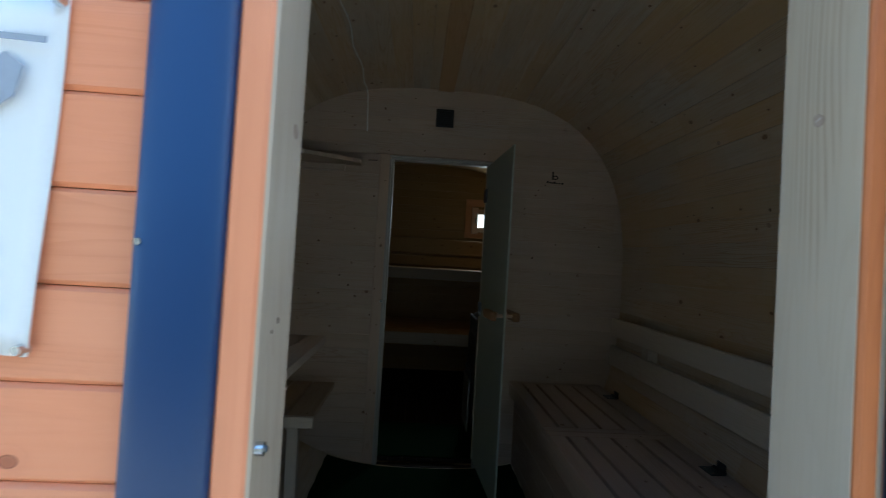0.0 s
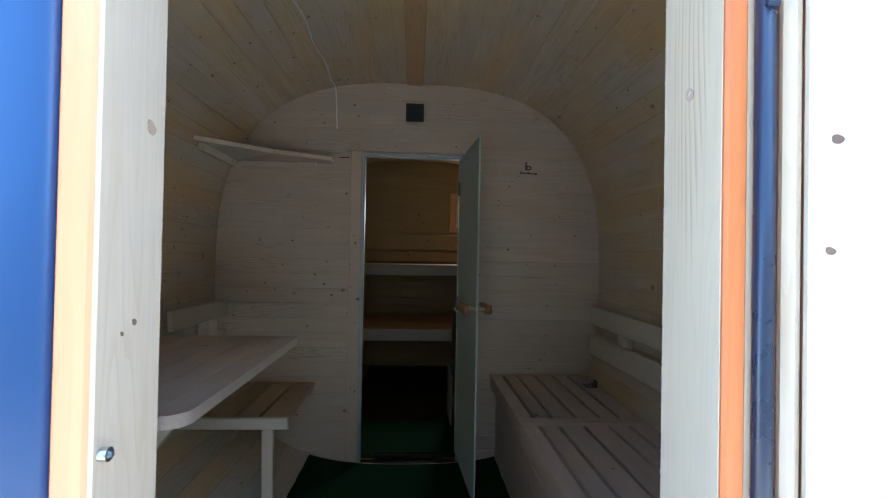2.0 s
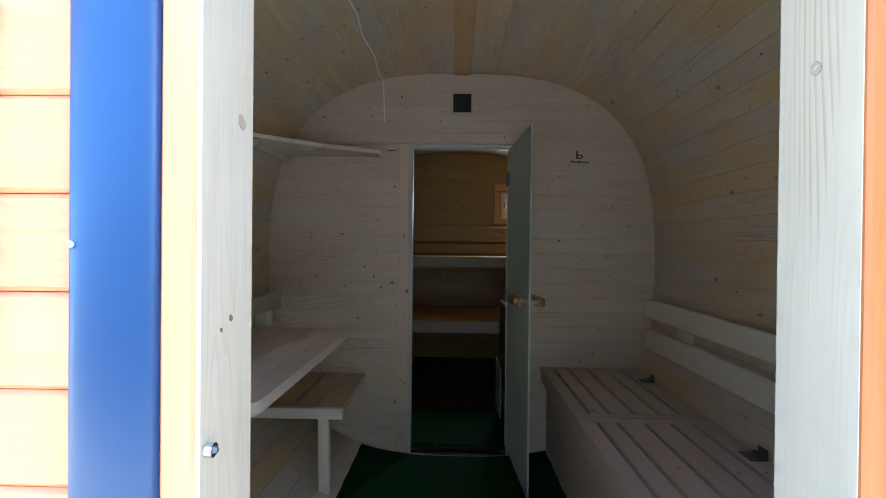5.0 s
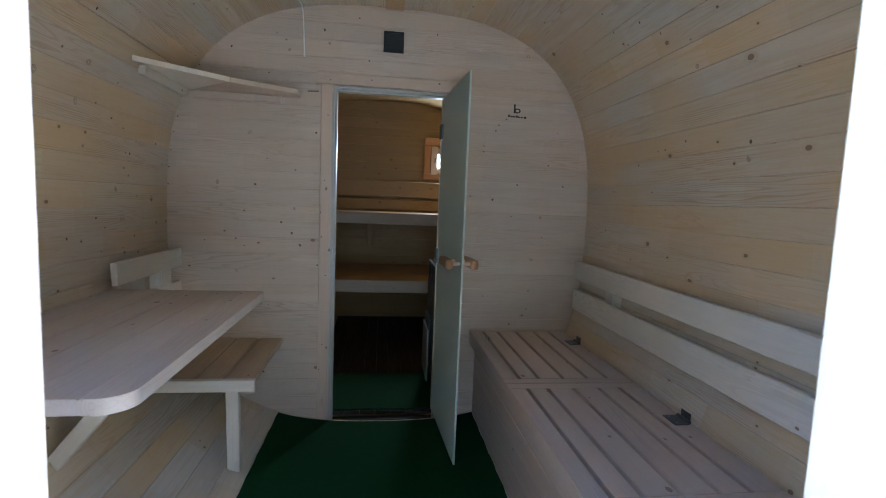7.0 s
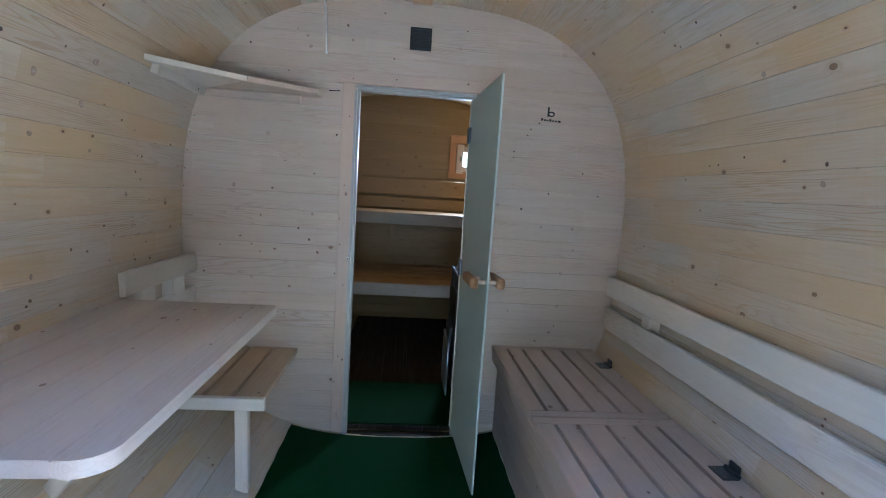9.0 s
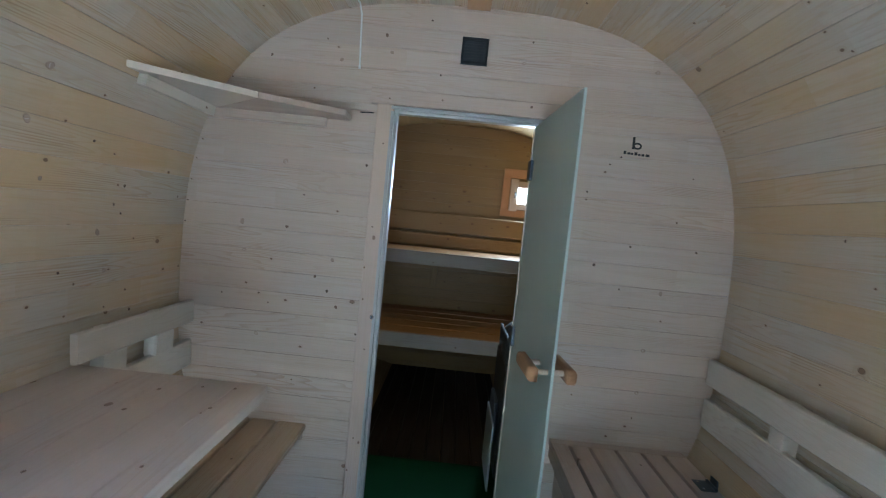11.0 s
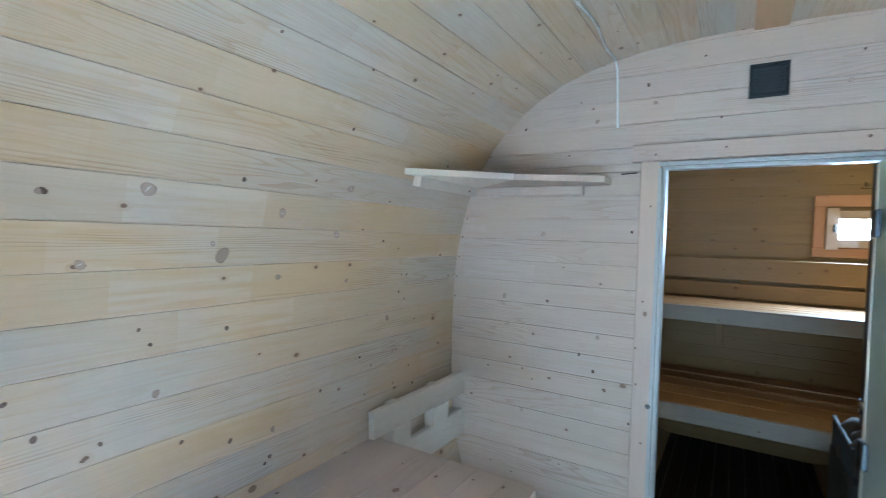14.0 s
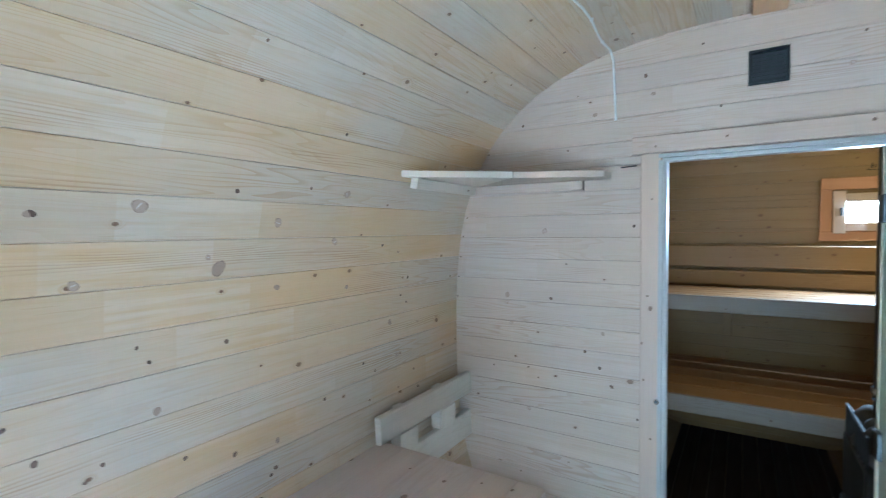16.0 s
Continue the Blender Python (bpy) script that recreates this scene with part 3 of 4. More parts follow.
KNOTS_BENCH_SIDE = [(-0.961, 1.646, 1.2), (-0.782, 1.849, 0.6), (-0.850, 1.792, 0.5), (-0.653, 1.806, 0.5), (-0.668,
    1.410, 0.5), (-0.716, 1.411, 0.5), (-0.519, 1.377, 0.6), (-1.149, 1.388, 0.8), (-1.140, 1.340, 1.1), (-0.844,
    1.429, 0.6), (-1.313, 1.842, 0.6)]
knot_mesh = bpy.data.meshes.new("knot")
NK = 28
rim = []
for i in range(NK):
    a = 2 * math.pi * i / NK
    s = 1 + 0.06 * math.sin(2 * a + 0.6) + 0.045 * math.sin(3 * a + 1.9) + 0.02 * math.sin(5 * a)
    rim.append((math.cos(a) * s, math.sin(a) * s))
knot_mesh.from_pydata([(0, 0, 1.0)] + [(x * 0.9, y * 0.9, 0.9) for x, y in rim] + [(x, y, -1.0) for x, y in rim], [],
                      [(0, 1 + i, 1 + (i + 1) % NK) for i in range(NK)]
                      + [(1 + i, 1 + NK + i, 1 + NK + (i + 1) % NK, 1 + (i + 1) % NK) for i in range(NK)])


KNOT_MESHES = (knot_mesh, knot_mesh.copy())


def knot(origin, along, out, cm, parent, k):
    grow = 0.0061 * cm if cm > 1.2 else 0.0073 * cm
    m = basis(origin, along, out) @ pose(0, 0, 0, 0, 0, 37 * k) @ Matrix.Diagonal((grow * (1.0 + 0.12 * (k % 3)), grow, 0.0004, 1))
    obj("knot", KNOT_MESHES[cm < 0.85], KNOT if cm >= 0.85 else DARK_KNOT, parent, m)


for k, (x, z, cm) in enumerate(KNOTS_AND_NAILS_BY_SHELF + KNOTS_BY_MARK):
    knot((x, 0.0, z), (1, 0, 0), (0, -1, 0), cm, partition, k)
for side, rows in ((-1, KNOTS_TABLE_HIGH + KNOTS_TABLE_LOW), (1, KNOTS_BENCH_SIDE)):
    for k, (y, z, cm) in enumerate(rows):
        best = min(range(NST), key=lambda i: abs((ring[i][1] + ring[i + 1][1]) / 2 - z) + (9 if side * (ring[i][0] + ring[i + 1][0]) < 0 else 0))
        a, b = Vector((ring[best][0], 0, ring[best][1])), Vector((ring[best + 1][0], 0, ring[best + 1][1]))
        f = min(0.86, max(0.14, (z - a.z) / (b.z - a.z)))
        t = (b - a).normalized()
        out = Vector((t.z, 0, -t.x))
        p = a.lerp(b, f)
        if out.dot(Vector((-p.x, 0, BZ - p.z))) < 0:
            out = -out
        knot(p + Vector((0, y, 0)), (0, 1, 0), out, cm, barrel, k)

# casing of the inner door
casing = thing("door_casing", (0, -0.01, 0), "pinkish planed pine casing round the inner doorway", "trim", kind="structure")
board("casing_board", (-0.313, -0.018, 0.03), (-0.313, -0.018, 1.728), (0, -1, 0), 0.064, 0.017, TRIM, casing)
board("casing_board", (0.313, -0.018, 0.03), (0.313, -0.018, 1.728), (0, -1, 0), 0.064, 0.017, TRIM, casing)
board("casing_board", (-0.372, -0.020, 1.758), (0.377, -0.020, 1.758), (0, -1, 0), 0.058, 0.019, TRIM, casing)

for k, (x, z, cm) in enumerate(((0.236, 1.768, 0.7), (-0.10, 1.762, 0.5), (-0.30, 1.751, 0.4))):
    knot((x, -0.020, z), (1, 0, 0), (0, -1, 0), cm, casing, k)
for k, z in enumerate((0.42, 0.78, 1.26, 1.58)):
    knot((-0.322 + 0.012 * (k % 2), -0.018, z), (0, 0, 1), (0, -1, 0), 0.45, casing, k)
part("crack", block(0.052, 0.0008, 0.0045, 0.0), INK, partition, "dark crack in a board", pose(-0.385, -0.0003, 1.694, 0, -3))

# inner door: pale rebated frame, satin glass leaf standing open, wooden grips
door = thing("door_1", (0.262, -0.005, 0), "open greenish satin-glass sauna door with wooden grips", "door", kind="structure")
for s, x in ((1, DL), (-1, DR)):
    for k, (dx, dy, w) in enumerate(((0.0, -0.021, 0.012), (0.012, -0.012, 0.012))):
        part("frame_post", block(w, 0.05 - 0.006 * k, DT, 0.002), ALU, door, "pale rebated door frame", pose(x - s * (0.016 - dx), dy + 0.025, DT / 2))
for k, (dz, dy, w) in enumerate(((0.0, -0.021, 0.012), (-0.012, -0.012, 0.012))):
    part("frame_head", block(DR - DL + 0.044 - 0.02 * k, 0.05 - 0.006 * k, w, 0.002), ALU, door, "pale rebated door frame", pose(0, dy + 0.025, DT + 0.014 + dz))
part("threshold", block(DR - DL + 0.03, 0.05, 0.02, 0.004), SHADED_FLOOR, door, "threshold, colour darkened for shade", pose(0, 0.021, -0.006))
H0, H1 = Vector((0.262, -0.022, 0)), Vector((0.298, -0.572, 0))
ld = (H1 - H0).normalized()
ln = Vector((-ld.y, ld.x, 0))
leaf = part("glass_leaf", block((H1 - H0).length, 0.008, 1.63, 0.0015), SATIN, door, "greenish satin glass",
            basis((H0 + H1) / 2 + Vector((0, 0, 0.880)), ld, (0, 0, 1)))
part("edge_seal", block(0.012, 0.016, 1.625, 0.003), PLASTIC_CREAM, door, "cream edge seal", basis(H0 - ld * 0.004 + Vector((0, 0, 0.880)), ld, (0, 0, 1)))
for z in (1.53, 0.90):
    p = H0 + ld * 0.012
    part("hinge", block(0.05, 0.03, 0.075, 0.006), DARK_STEEL, door, "dark steel hinge", basis(p + Vector((0, 0, z)), ld, (0, 0, 1)))


def grip():
    bm = bmesh.new()
    prof = [(-0.015, -0.009), (0.015, -0.009), (0.018, -0.006), (0.017, 0.012), (0.009, 0.016), (-0.009, 0.016), (-0.017, 0.012), (-0.018, -0.006)]
    n = 7
    rows = []
    for i in range(n):
        u = i / (n - 1) - 0.5
        rows.append([bm.verts.new((u * 0.16, a * 1.1, b * 1.1)) for a, b in prof])
    for a, b in zip(rows, rows[1:]):
        for i in range(8):
            bm.faces.new((a[i], a[(i + 1) % 8], b[(i + 1) % 8], b[i]))
    bm.faces.new(rows[0]), bm.faces.new(rows[-1][::-1])
    return bm


for s in (1, -1):
    c = H0 + ld * 0.47 + ln * s * 0.05 + Vector((0, 0, 0.922))
    g = part("grip", grip(), GRIPWOOD, door, "dark oiled wooden grip", basis(c, ld, ln * s), True)
    for d in (-0.045, 0.045):
        p = H0 + ld * (0.47 + d) + Vector((0, 0, 0.922))
        part("grip_stud", rod(p + ln * s * 0.004, p + ln * s * 0.044, 0.008), TRIM, g)
p = Vector((-0.292, -0.018, 0.911))
part("roller_catch", rod(p, p + Vector((0, -0.009, 0)), 0.0095, 0.008), STEEL, door, "bright steel roller catch")
part("catch_bolt", rod(p + Vector((0, -0.008, 0)), p + Vector((0, -0.014, 0)), 0.005, 0.003), DARK_STEEL, door)

# vent above the door
vent = thing("wall_vent", (0.002, -0.001, 1.956), "square dark plastic vent grille on the pale boards", "vent")
part("backing", block(0.092, 0.004, 0.092, 0.001), GRILLE, vent, "", pose(0.002, -0.003, 1.956))
for dx, dz, sx, sz in ((0, 0.046, 0.1, 0.008), (0, -0.046, 0.1, 0.008), (-0.046, 0, 0.008, 0.084), (0.046, 0, 0.008, 0.084)):
    part("frame", block(sx, 0.012, sz, 0.002), GRILLE, vent, "", pose(0.002 + dx, -0.007, 1.956 + dz))
for k in range(7):
    part("slat", block(0.082, 0.003, 0.010, 0.001), GRILLE, vent, "", pose(0.002, -0.009, 1.924 + 0.0107 * k, 35))


def mark(x, y, z, s, label):
    """The maker's mark: a stem, a bowl and a short bar, printed on the boards."""
    t = thing("maker_mark", (x, y, z), label, "sign")
    bm = bmesh.new()
    prism(bm, [(-0.0125 * s, 0), (-0.006 * s, 0), (-0.006 * s, 0.034 * s), (-0.0125 * s, 0.034 * s)], 0, 0.0012)
    part("stem", bm, INK, t, "", basis((x, y, z), (1, 0, 0), (0, -1, 0)))
    bm = bmesh.new()
    n = 20
    o = [bm.verts.new((0.0125 * s * math.cos(2 * math.pi * i / n), 0.0095 * s * math.sin(2 * math.pi * i / n), h)) for h in (0, 0.0012) for i in range(n)]
    q = [bm.verts.new((0.0075 * s * math.cos(2 * math.pi * i / n), 0.005 * s * math.sin(2 * math.pi * i / n), h)) for h in (0, 0.0012) for i in range(n)]
    for i in range(n):
        j = (i + 1) % n
        bm.faces.new((o[n + i], o[n + j], q[n + j], q[n + i])), bm.faces.new((o[i], o[j], o[n + j], o[n + i])), bm.faces.new((q[i], q[j], q[n + j], q[n + i]))
    part("bowl", bm, INK, t, "", basis((x + 0.002 * s, y - 0.0002, z + 0.0095 * s), (1, 0, 0), (0, -1, 0)))
    for k, (u, wide, high) in enumerate(((-0.034, 0.007, 0.009), (-0.024, 0.008, 0.006), (-0.014, 0.007, 0.006), (-0.004, 0.008, 0.009), (0.006, 0.007, 0.006), (0.016, 0.008, 0.006), (0.028, 0.010, 0.007))):
        bm = bmesh.new()
        prism(bm, [(u * s, -0.003 * s), ((u + wide) * s, -0.003 * s), ((u + wide) * s, (high - 0.003) * s), (u * s, (high - 0.003) * s)], 0, 0.0012)
        part("bar", bm, INK, t, "", basis((x, y, z - 0.012 * s - 0.0006 * k), (1, 0, 0), (0, -1, 0)))


mark(0.650, 0.0, 1.652, 1.35, "small black maker's mark on pale wall boards")
mark(0.622, BACK, 1.848, 0.9, "small black maker's mark above the steam room window")

# ---- the mat ----
def mat_sheet(x0, x1, y0, y1, z, name, label):
    """A mat that lies on the curved floor, or flat at z."""
    bm = bmesh.new()
    nx, ny = 20, 40

    def height(x):
        return BZ - BH * (1 - (abs(x) / BW) ** BN) ** (1 / BN) + 0.009 if z is None else z

    g = []
    for i in range(nx + 1):
        x = x0 + (x1 - x0) * i / nx
        g.append([bm.verts.new((x + (0.002 * math.sin(j * 1.9) if i in (0, nx) else 0), y0 + (y1 - y0) * j / ny, height(x))) for j in range(ny + 1)])
    for i in range(nx):
        for j in range(ny):
            bm.faces.new((g[i][j], g[i + 1][j], g[i + 1][j + 1], g[i][j + 1]))
    r = bmesh.ops.extrude_face_region(bm, geom=list(bm.faces))
    bmesh.ops.translate(bm, verts=[v for v in r["geom"] if isinstance(v, bmesh.types.BMVert)], vec=(0, 0, -0.006))
    return tagged(part(name, bm, MAT), label, "mat")


mat_sheet(-0.535, 0.478, FRONT + 0.03, -0.03, None, "floor_mat", "dark green grass-like mat on the pine floor")
mat_sheet(-0.40, 0.40, 0.06, 0.60, 0.038, "floor_mat", "dark green mat on the steam room floor")
deck = thing("floor", (0, 0, 0.02), "flat steam room floor boards, blackened for shade", "floor", kind="structure")
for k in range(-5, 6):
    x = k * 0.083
    board("floor_board", (x, 0.046, 0.030), (x, BACK - 0.002, 0.030), (0, 0, 1), 0.081, 0.018, SHADED_FLOOR, deck)

# ---- lidded bench along the barrel's side ----
bench = thing("storage_bench", (0.7, -1.05, 0), "long pine chest bench with slatted lids and backrest", "bench")
SZ, BX0, BX1 = 0.502, 0.452, 0.965
for k in range(5):
    z = 0.055 + 0.086 * k
    board("front_board", (0.485, -0.003, z), (0.485, FRONT + 0.005, z), (-1, 0, 0), 0.0855, 0.02, SEAT, bench, "pine front board with knots", c=0.0015)
board("front_rail", (BX0, -0.003, SZ - 0.0555), (BX0, FRONT + 0.005, SZ - 0.0555), (-1, 0, 0), 0.044, 0.03, SEAT, bench)
for y0, y1 in ((-0.004, -0.776), (-0.779, -1.530), (-1.533, FRONT + 0.006)):
    lid = part("lid", block(BX1 - BX0 - 0.01, 0.05, 0.018, 0.002), SEAT, bench, "slatted pine lid", basis(((BX0 + BX1) / 2, (y0 + y1) / 2, SZ - 0.034), (1, 0, 0), (0, 0, 1)))
    for y in (y0 - 0.024, y1 + 0.024):
        board("cross_rail", (BX0 - 0.004, y, SZ), (BX1, y, SZ), (0, 0, 1), 0.047, 0.024, SEAT, lid)
    edges = (BX0 - 0.010, 0.516, 0.594, 0.694, 0.793, 0.876, BX1 + 0.006)
    for xa, xb in zip(edges, edges[1:]):
        board("slat", ((xa + xb) / 2, y0 - 0.0485, SZ), ((xa + xb) / 2, y1 + 0.0485, SZ), (0, 0, 1), xb - xa - 0.0135, 0.032, SEAT, lid, c=0.0016)


def lid_hinge(y):
    h = part("hinge", block(0.05, 0.07, 0.003, 0.001), DARK_STEEL, bench, "black folding lid hinge", pose(0.925, y, SZ + 0.0025))
    part("knuckle", rod((0.951, y - 0.03, SZ + 0.006), (0.951, y + 0.03, SZ + 0.006), 0.006), DARK_STEEL, h)
    part("bracket", block(0.004, 0.045, 0.028, 0.001), DARK_STEEL, h, "", pose(0.958, y, SZ + 0.017))
    for d in (-0.022, 0.022):
        part("screw", rod((0.915, y + d, SZ + 0.003), (0.915, y + d, SZ + 0.0055), 0.004, 0.003, 8), STEEL, h)


for y in (-0.255, -1.105, -1.93):
    lid_hinge(y)
for zc, wide in ((0.842, 0.096), (0.685, 0.108)):
    board("backrest_board", (1.003, -0.045, zc), (1.003, FRONT + 0.01, zc), (-1, 0, 0.03), wide, 0.022, WHITE_PINE, bench, "pale planed backrest board", c=0.004)
for y in (-0.44, -1.80):
    board("backrest_post", (1.028, y, 0.62), (1.028, y, 0.88), (-1, 0, 0), 0.045, 0.030, WHITE_PINE, bench)
    part("spacer_block", block(0.022, 0.06, 0.052, 0.002), WHITE_PINE, bench, "pale end-grain spacer", pose(1.016, y, 0.767))

# ---- corner seat under the shelf ----
seat = thing("corner_bench", (-0.75, -0.3, 0), "small slatted pine corner seat on one leg", "bench")
for xa, xb in ((-0.632, -0.520), (-0.737, -0.642), (-0.846, -0.747), (-0.985, -0.856)):
    board("slat", ((xa + xb) / 2, -0.003, 0.45), ((xa + xb) / 2, -0.568, 0.45), (0, 0, 1), xb - xa, 0.022, WARM_SEAT, seat, c=0.004)
board("front_rail", (-0.985, -0.590, 0.427), (-0.512, -0.590, 0.427), (0, -1, 0), 0.048, 0.022, WHITE_PINE, seat, "pale front rail")
board("side_rail", (-0.96, -0.022, 0.408), (-0.53, -0.022, 0.408), (0, -1, 0), 0.04, 0.02, TRIM, seat)
part("leg", block(0.345, 0.048, 0.032, 0.003), WHITE_PINE, seat, "pale square leg", basis((-0.594, -0.570, 0.245), (-0.02, 0, 1), (0, -1, 0)))
for zc, wide in ((0.858, 0.086), (0.692, 0.104)):
    board("backrest_board", (-1.002, -0.003, zc), (-1.002, -0.582, zc), (1, 0, 0.06), wide, 0.022, WHITE_PINE, seat, "pale planed backrest board", c=0.004)
for y in (-0.19, -0.44):
    board("backrest_post", (-1.028, y, 0.62), (-1.028, y, 0.89), (1, 0, 0), 0.045, 0.03, WHITE_PINE, seat)
    part("spacer_block", block(0.030, 0.10, 0.072, 0.002), WHITE_PINE, seat, "pale end-grain spacer", pose(-1.010, y, 0.780))

# ---- table fixed to the barrel's side ----
table = thing("wall_table", (-0.75, -1.12, 0.76), "pale pine wall table with rounded corners and strut", "table")
TX, TY0, TY1, TR = -0.492, -0.510, -1.562, 0.060
strips = 6
pitch = (TX + 1.058) / strips
out = [(-1.058, TY0), (-1.058, TY1)]
for i in range(15):
    a = -math.pi / 2 + math.pi / 2 * i / 14
    out.append((TX - TR + TR * math.cos(a), TY1 + TR + TR * math.sin(a)))
for i in range(9):
    a = math.pi / 2 * i / 8
    out.append((TX - 0.015 + 0.015 * math.cos(a), TY0 - 0.015 + 0.015 * math.sin(a)))
# glued strips side by side, the outer one with the rounded corners
for k in range(strips):
    x0, x1 = -1.058 + (TX + 1.073) * k / strips, -1.058 + (TX + 1.073) * (k + 1) / strips
    if k < strips - 1:
        poly = [(x0, TY0), (x0, TY1), (x1 - 0.0006, TY1), (x1 - 0.0006, TY0)]
    else:
        poly = [(x0, TY0), (x0, TY1)] + out[2:]
    cx, cy = (x0 + x1) / 2, (TY0 + TY1) / 2
    bm = bmesh.new()
    prism(bm, [(y - cy, -(x - cx)) for x, y in poly], -0.032, 0.0)
    tops = [e for e in bm.edges if abs(e.verts[0].co.z - e.verts[1].co.z) < 1e-6]
    bmesh.ops.bevel(bm, geom=tops, offset=0.0012 if k < strips - 1 else 0.002, segments=2, affect="EDGES")
    part("top_strip", bm, TABLE, table, "", basis((cx, cy, 0.790), (0, 1, 0), (0, 0, 1)))
part("strut", block(0.52, 0.045, 0.04, 0.003), WHITE_PINE, table, "pale sloping strut", basis((-0.80, -1.03, 0.565), (0.5, 0, 0.62), (0, -1, 0)))
board("wall_rail", (-1.035, -0.54, 0.727), (-1.035, -1.53, 0.727), (1, 0, 0), 0.04, 0.03, TRIM, table)

# ---- corner shelf ----
shelf = thing("corner_shelf", (-0.8, -0.2, 1.62), "triangular pine corner shelf on two battens", "shelf")
A, C, D = Vector((-0.976, -0.494)), Vector((-0.702, -0.250)), Vector((-0.443, -0.100))
bm = bmesh.new()
prism(bm, [(A.x, A.y), (C.x, C.y), (-0.955, -0.02), (-0.985, -0.02)], -0.02, 0.0)
part("shelf_board", bm, WHITE_PINE, shelf, "", pose(0, 0, 1.676))
bm = bmesh.new()
prism(bm, [(C.x + 0.002, C.y + 0.002), (D.x, D.y), (D.x, -0.003), (-0.952, -0.003), (-0.952, -0.02)], -0.02, 0.0)
part("shelf_board", bm, PALE, shelf, "", pose(0, 0, 1.6755))
board("batten", (-0.958, -0.43, 1.638), (-0.958, -0.03, 1.638), (1, 0, -0.2), 0.036, 0.028, WHITE_PINE, shelf)
board("batten", (-0.93, -0.026, 1.639), (-0.535, -0.026, 1.639), (0, -1, 0), 0.034, 0.025, PALE, shelf)

# ---- thin white lead clipped to the ceiling ----
lead = thing("cable", (-0.43, -1.0, 2.06), "thin white cable clipped along the ceiling boards", "cable")


def ceil_z(x):
    return BZ + BH * (1 - (abs(x) / BW) ** BN) ** (1 / BN)


run = [(-0.437 + 0.007 * math.sin(k * 1.3), FRONT + 0.02 + (2.10) * k / 24) for k in range(25)]
cu = bpy.data.curves.new("cable_run", "CURVE")
cu.dimensions, cu.bevel_depth, cu.bevel_resolution = "3D", 0.0034, 2
sp = cu.splines.new("POLY")
line = [(x, y, ceil_z(x) - 0.006) for x, y in run] + [(-0.436, -0.006, 2.055), (-0.432, -0.0045, 1.96), (-0.428, -0.0045, 1.864)]
sp.points.add(len(line) - 1)
for q, (x, y, z) in zip(sp.points, line):
    q.co = (x, y, z, 1)
tmp = new("cable_run", cu)
dg = bpy.context.evaluated_depsgraph_get()
me = bpy.data.meshes.new_from_object(tmp.evaluated_get(dg))
bpy.data.objects.remove(tmp)
me.materials.clear()
obj("lead", me, PLASTIC, lead)
for x, y in run[1::2]:
    part("clip", block(0.010, 0.007, 0.008, 0.001), PLASTIC, lead, "", pose(x, y, ceil_z(x) - 0.005))
part("end_cap", block(0.008, 0.007, 0.012, 0.001), PLASTIC, lead, "", pose(-0.428, -0.0045, 1.860))

# ---- steam room ----
def steam_bench(y0, y1, z, label, name="steam_bench"):
    b = thing(name, (0, (y0 + y1) / 2, z), label, "bench")
    hw = half_width(z) - 0.02
    n = 5
    w = (y1 - y0 - 0.022) / n
    for k in range(n):
        y = y0 + 0.022 + w * (k + 0.5)
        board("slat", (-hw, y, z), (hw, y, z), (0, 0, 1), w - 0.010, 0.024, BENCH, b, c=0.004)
    board("fascia", (-hw, y0, z - 0.048), (hw, y0, z - 0.048), (0, -1, 0), 0.096, 0.022, FASCIA, b, "greyish front board")
    for x in (-0.62, 0.0, 0.62):
        board("bearer", (x, y0 + 0.025, z - 0.045), (x, y1, z - 0.045), (1, 0, 0), 0.04, 0.03, STEAM, b)
    return b


ub = steam_bench(1.60, BACK - 0.004, 1.07, "upper sauna bench of warm aspen slats")
board("support", (-0.14, BACK - 0.04, 0.74), (-0.14, BACK - 0.04, 1.0), (0, -1, 0), 0.05, 0.03, STEAM, ub)
lb = steam_bench(1.23, BACK - 0.004, 0.552, "lower sauna bench of warm aspen slats")
for x in (-0.7, 0.7):
    board("leg", (x, 1.29, 0.15), (x, 1.29, 0.45), (0, -1, 0), 0.05, 0.04, STEAM, lb)
rest = thing("bench_backrest", (0, 2.15, 1.3), "two horizontal spruce boards above the upper bench", "backrest")
for z0, z1 in ((1.212, 1.362), (1.088, 1.188)):
    hw = half_width(z1) - 0.03
    board("backrest_board", (-hw, 2.148, (z0 + z1) / 2), (0.80, 2.148, (z0 + z1) / 2), (0, -1, 0), z1 - z0, 0.022, STEAM, rest, c=0.004)
for x in (-0.7, 0.0, 0.76):
    board("backrest_post", (x, 2.17, 1.08), (x, 2.17, 1.355), (0, -1, 0), 0.04, 0.026, STEAM, rest)

win = thing("window_1", (0.62, BACK, 1.57), "small bright steam room window in reddish casing", "window", kind="structure")
for p, q, w in (((0.365, BACK - 0.02, 1.757), (0.885, BACK - 0.02, 1.757), 0.075), ((0.36, BACK - 0.02, 1.425), (0.88, BACK - 0.02, 1.425), 0.06)):
    board("casing", p, q, (0, -1, 0), w, 0.018, REDWOOD, win, "reddish pine casing")
for x in (0.393, 0.847):
    board("casing", (x, BACK - 0.018, 1.455), (x, BACK - 0.018, 1.7195), (0, -1, 0), 0.062, 0.016, REDWOOD, win, "reddish pine casing")
for x in (0.460, 0.785):
    part("sash_post", block(0.065, 0.05, 0.27, 0.004), TRIM, win, "", pose(x, BACK - 0.002, 1.577))
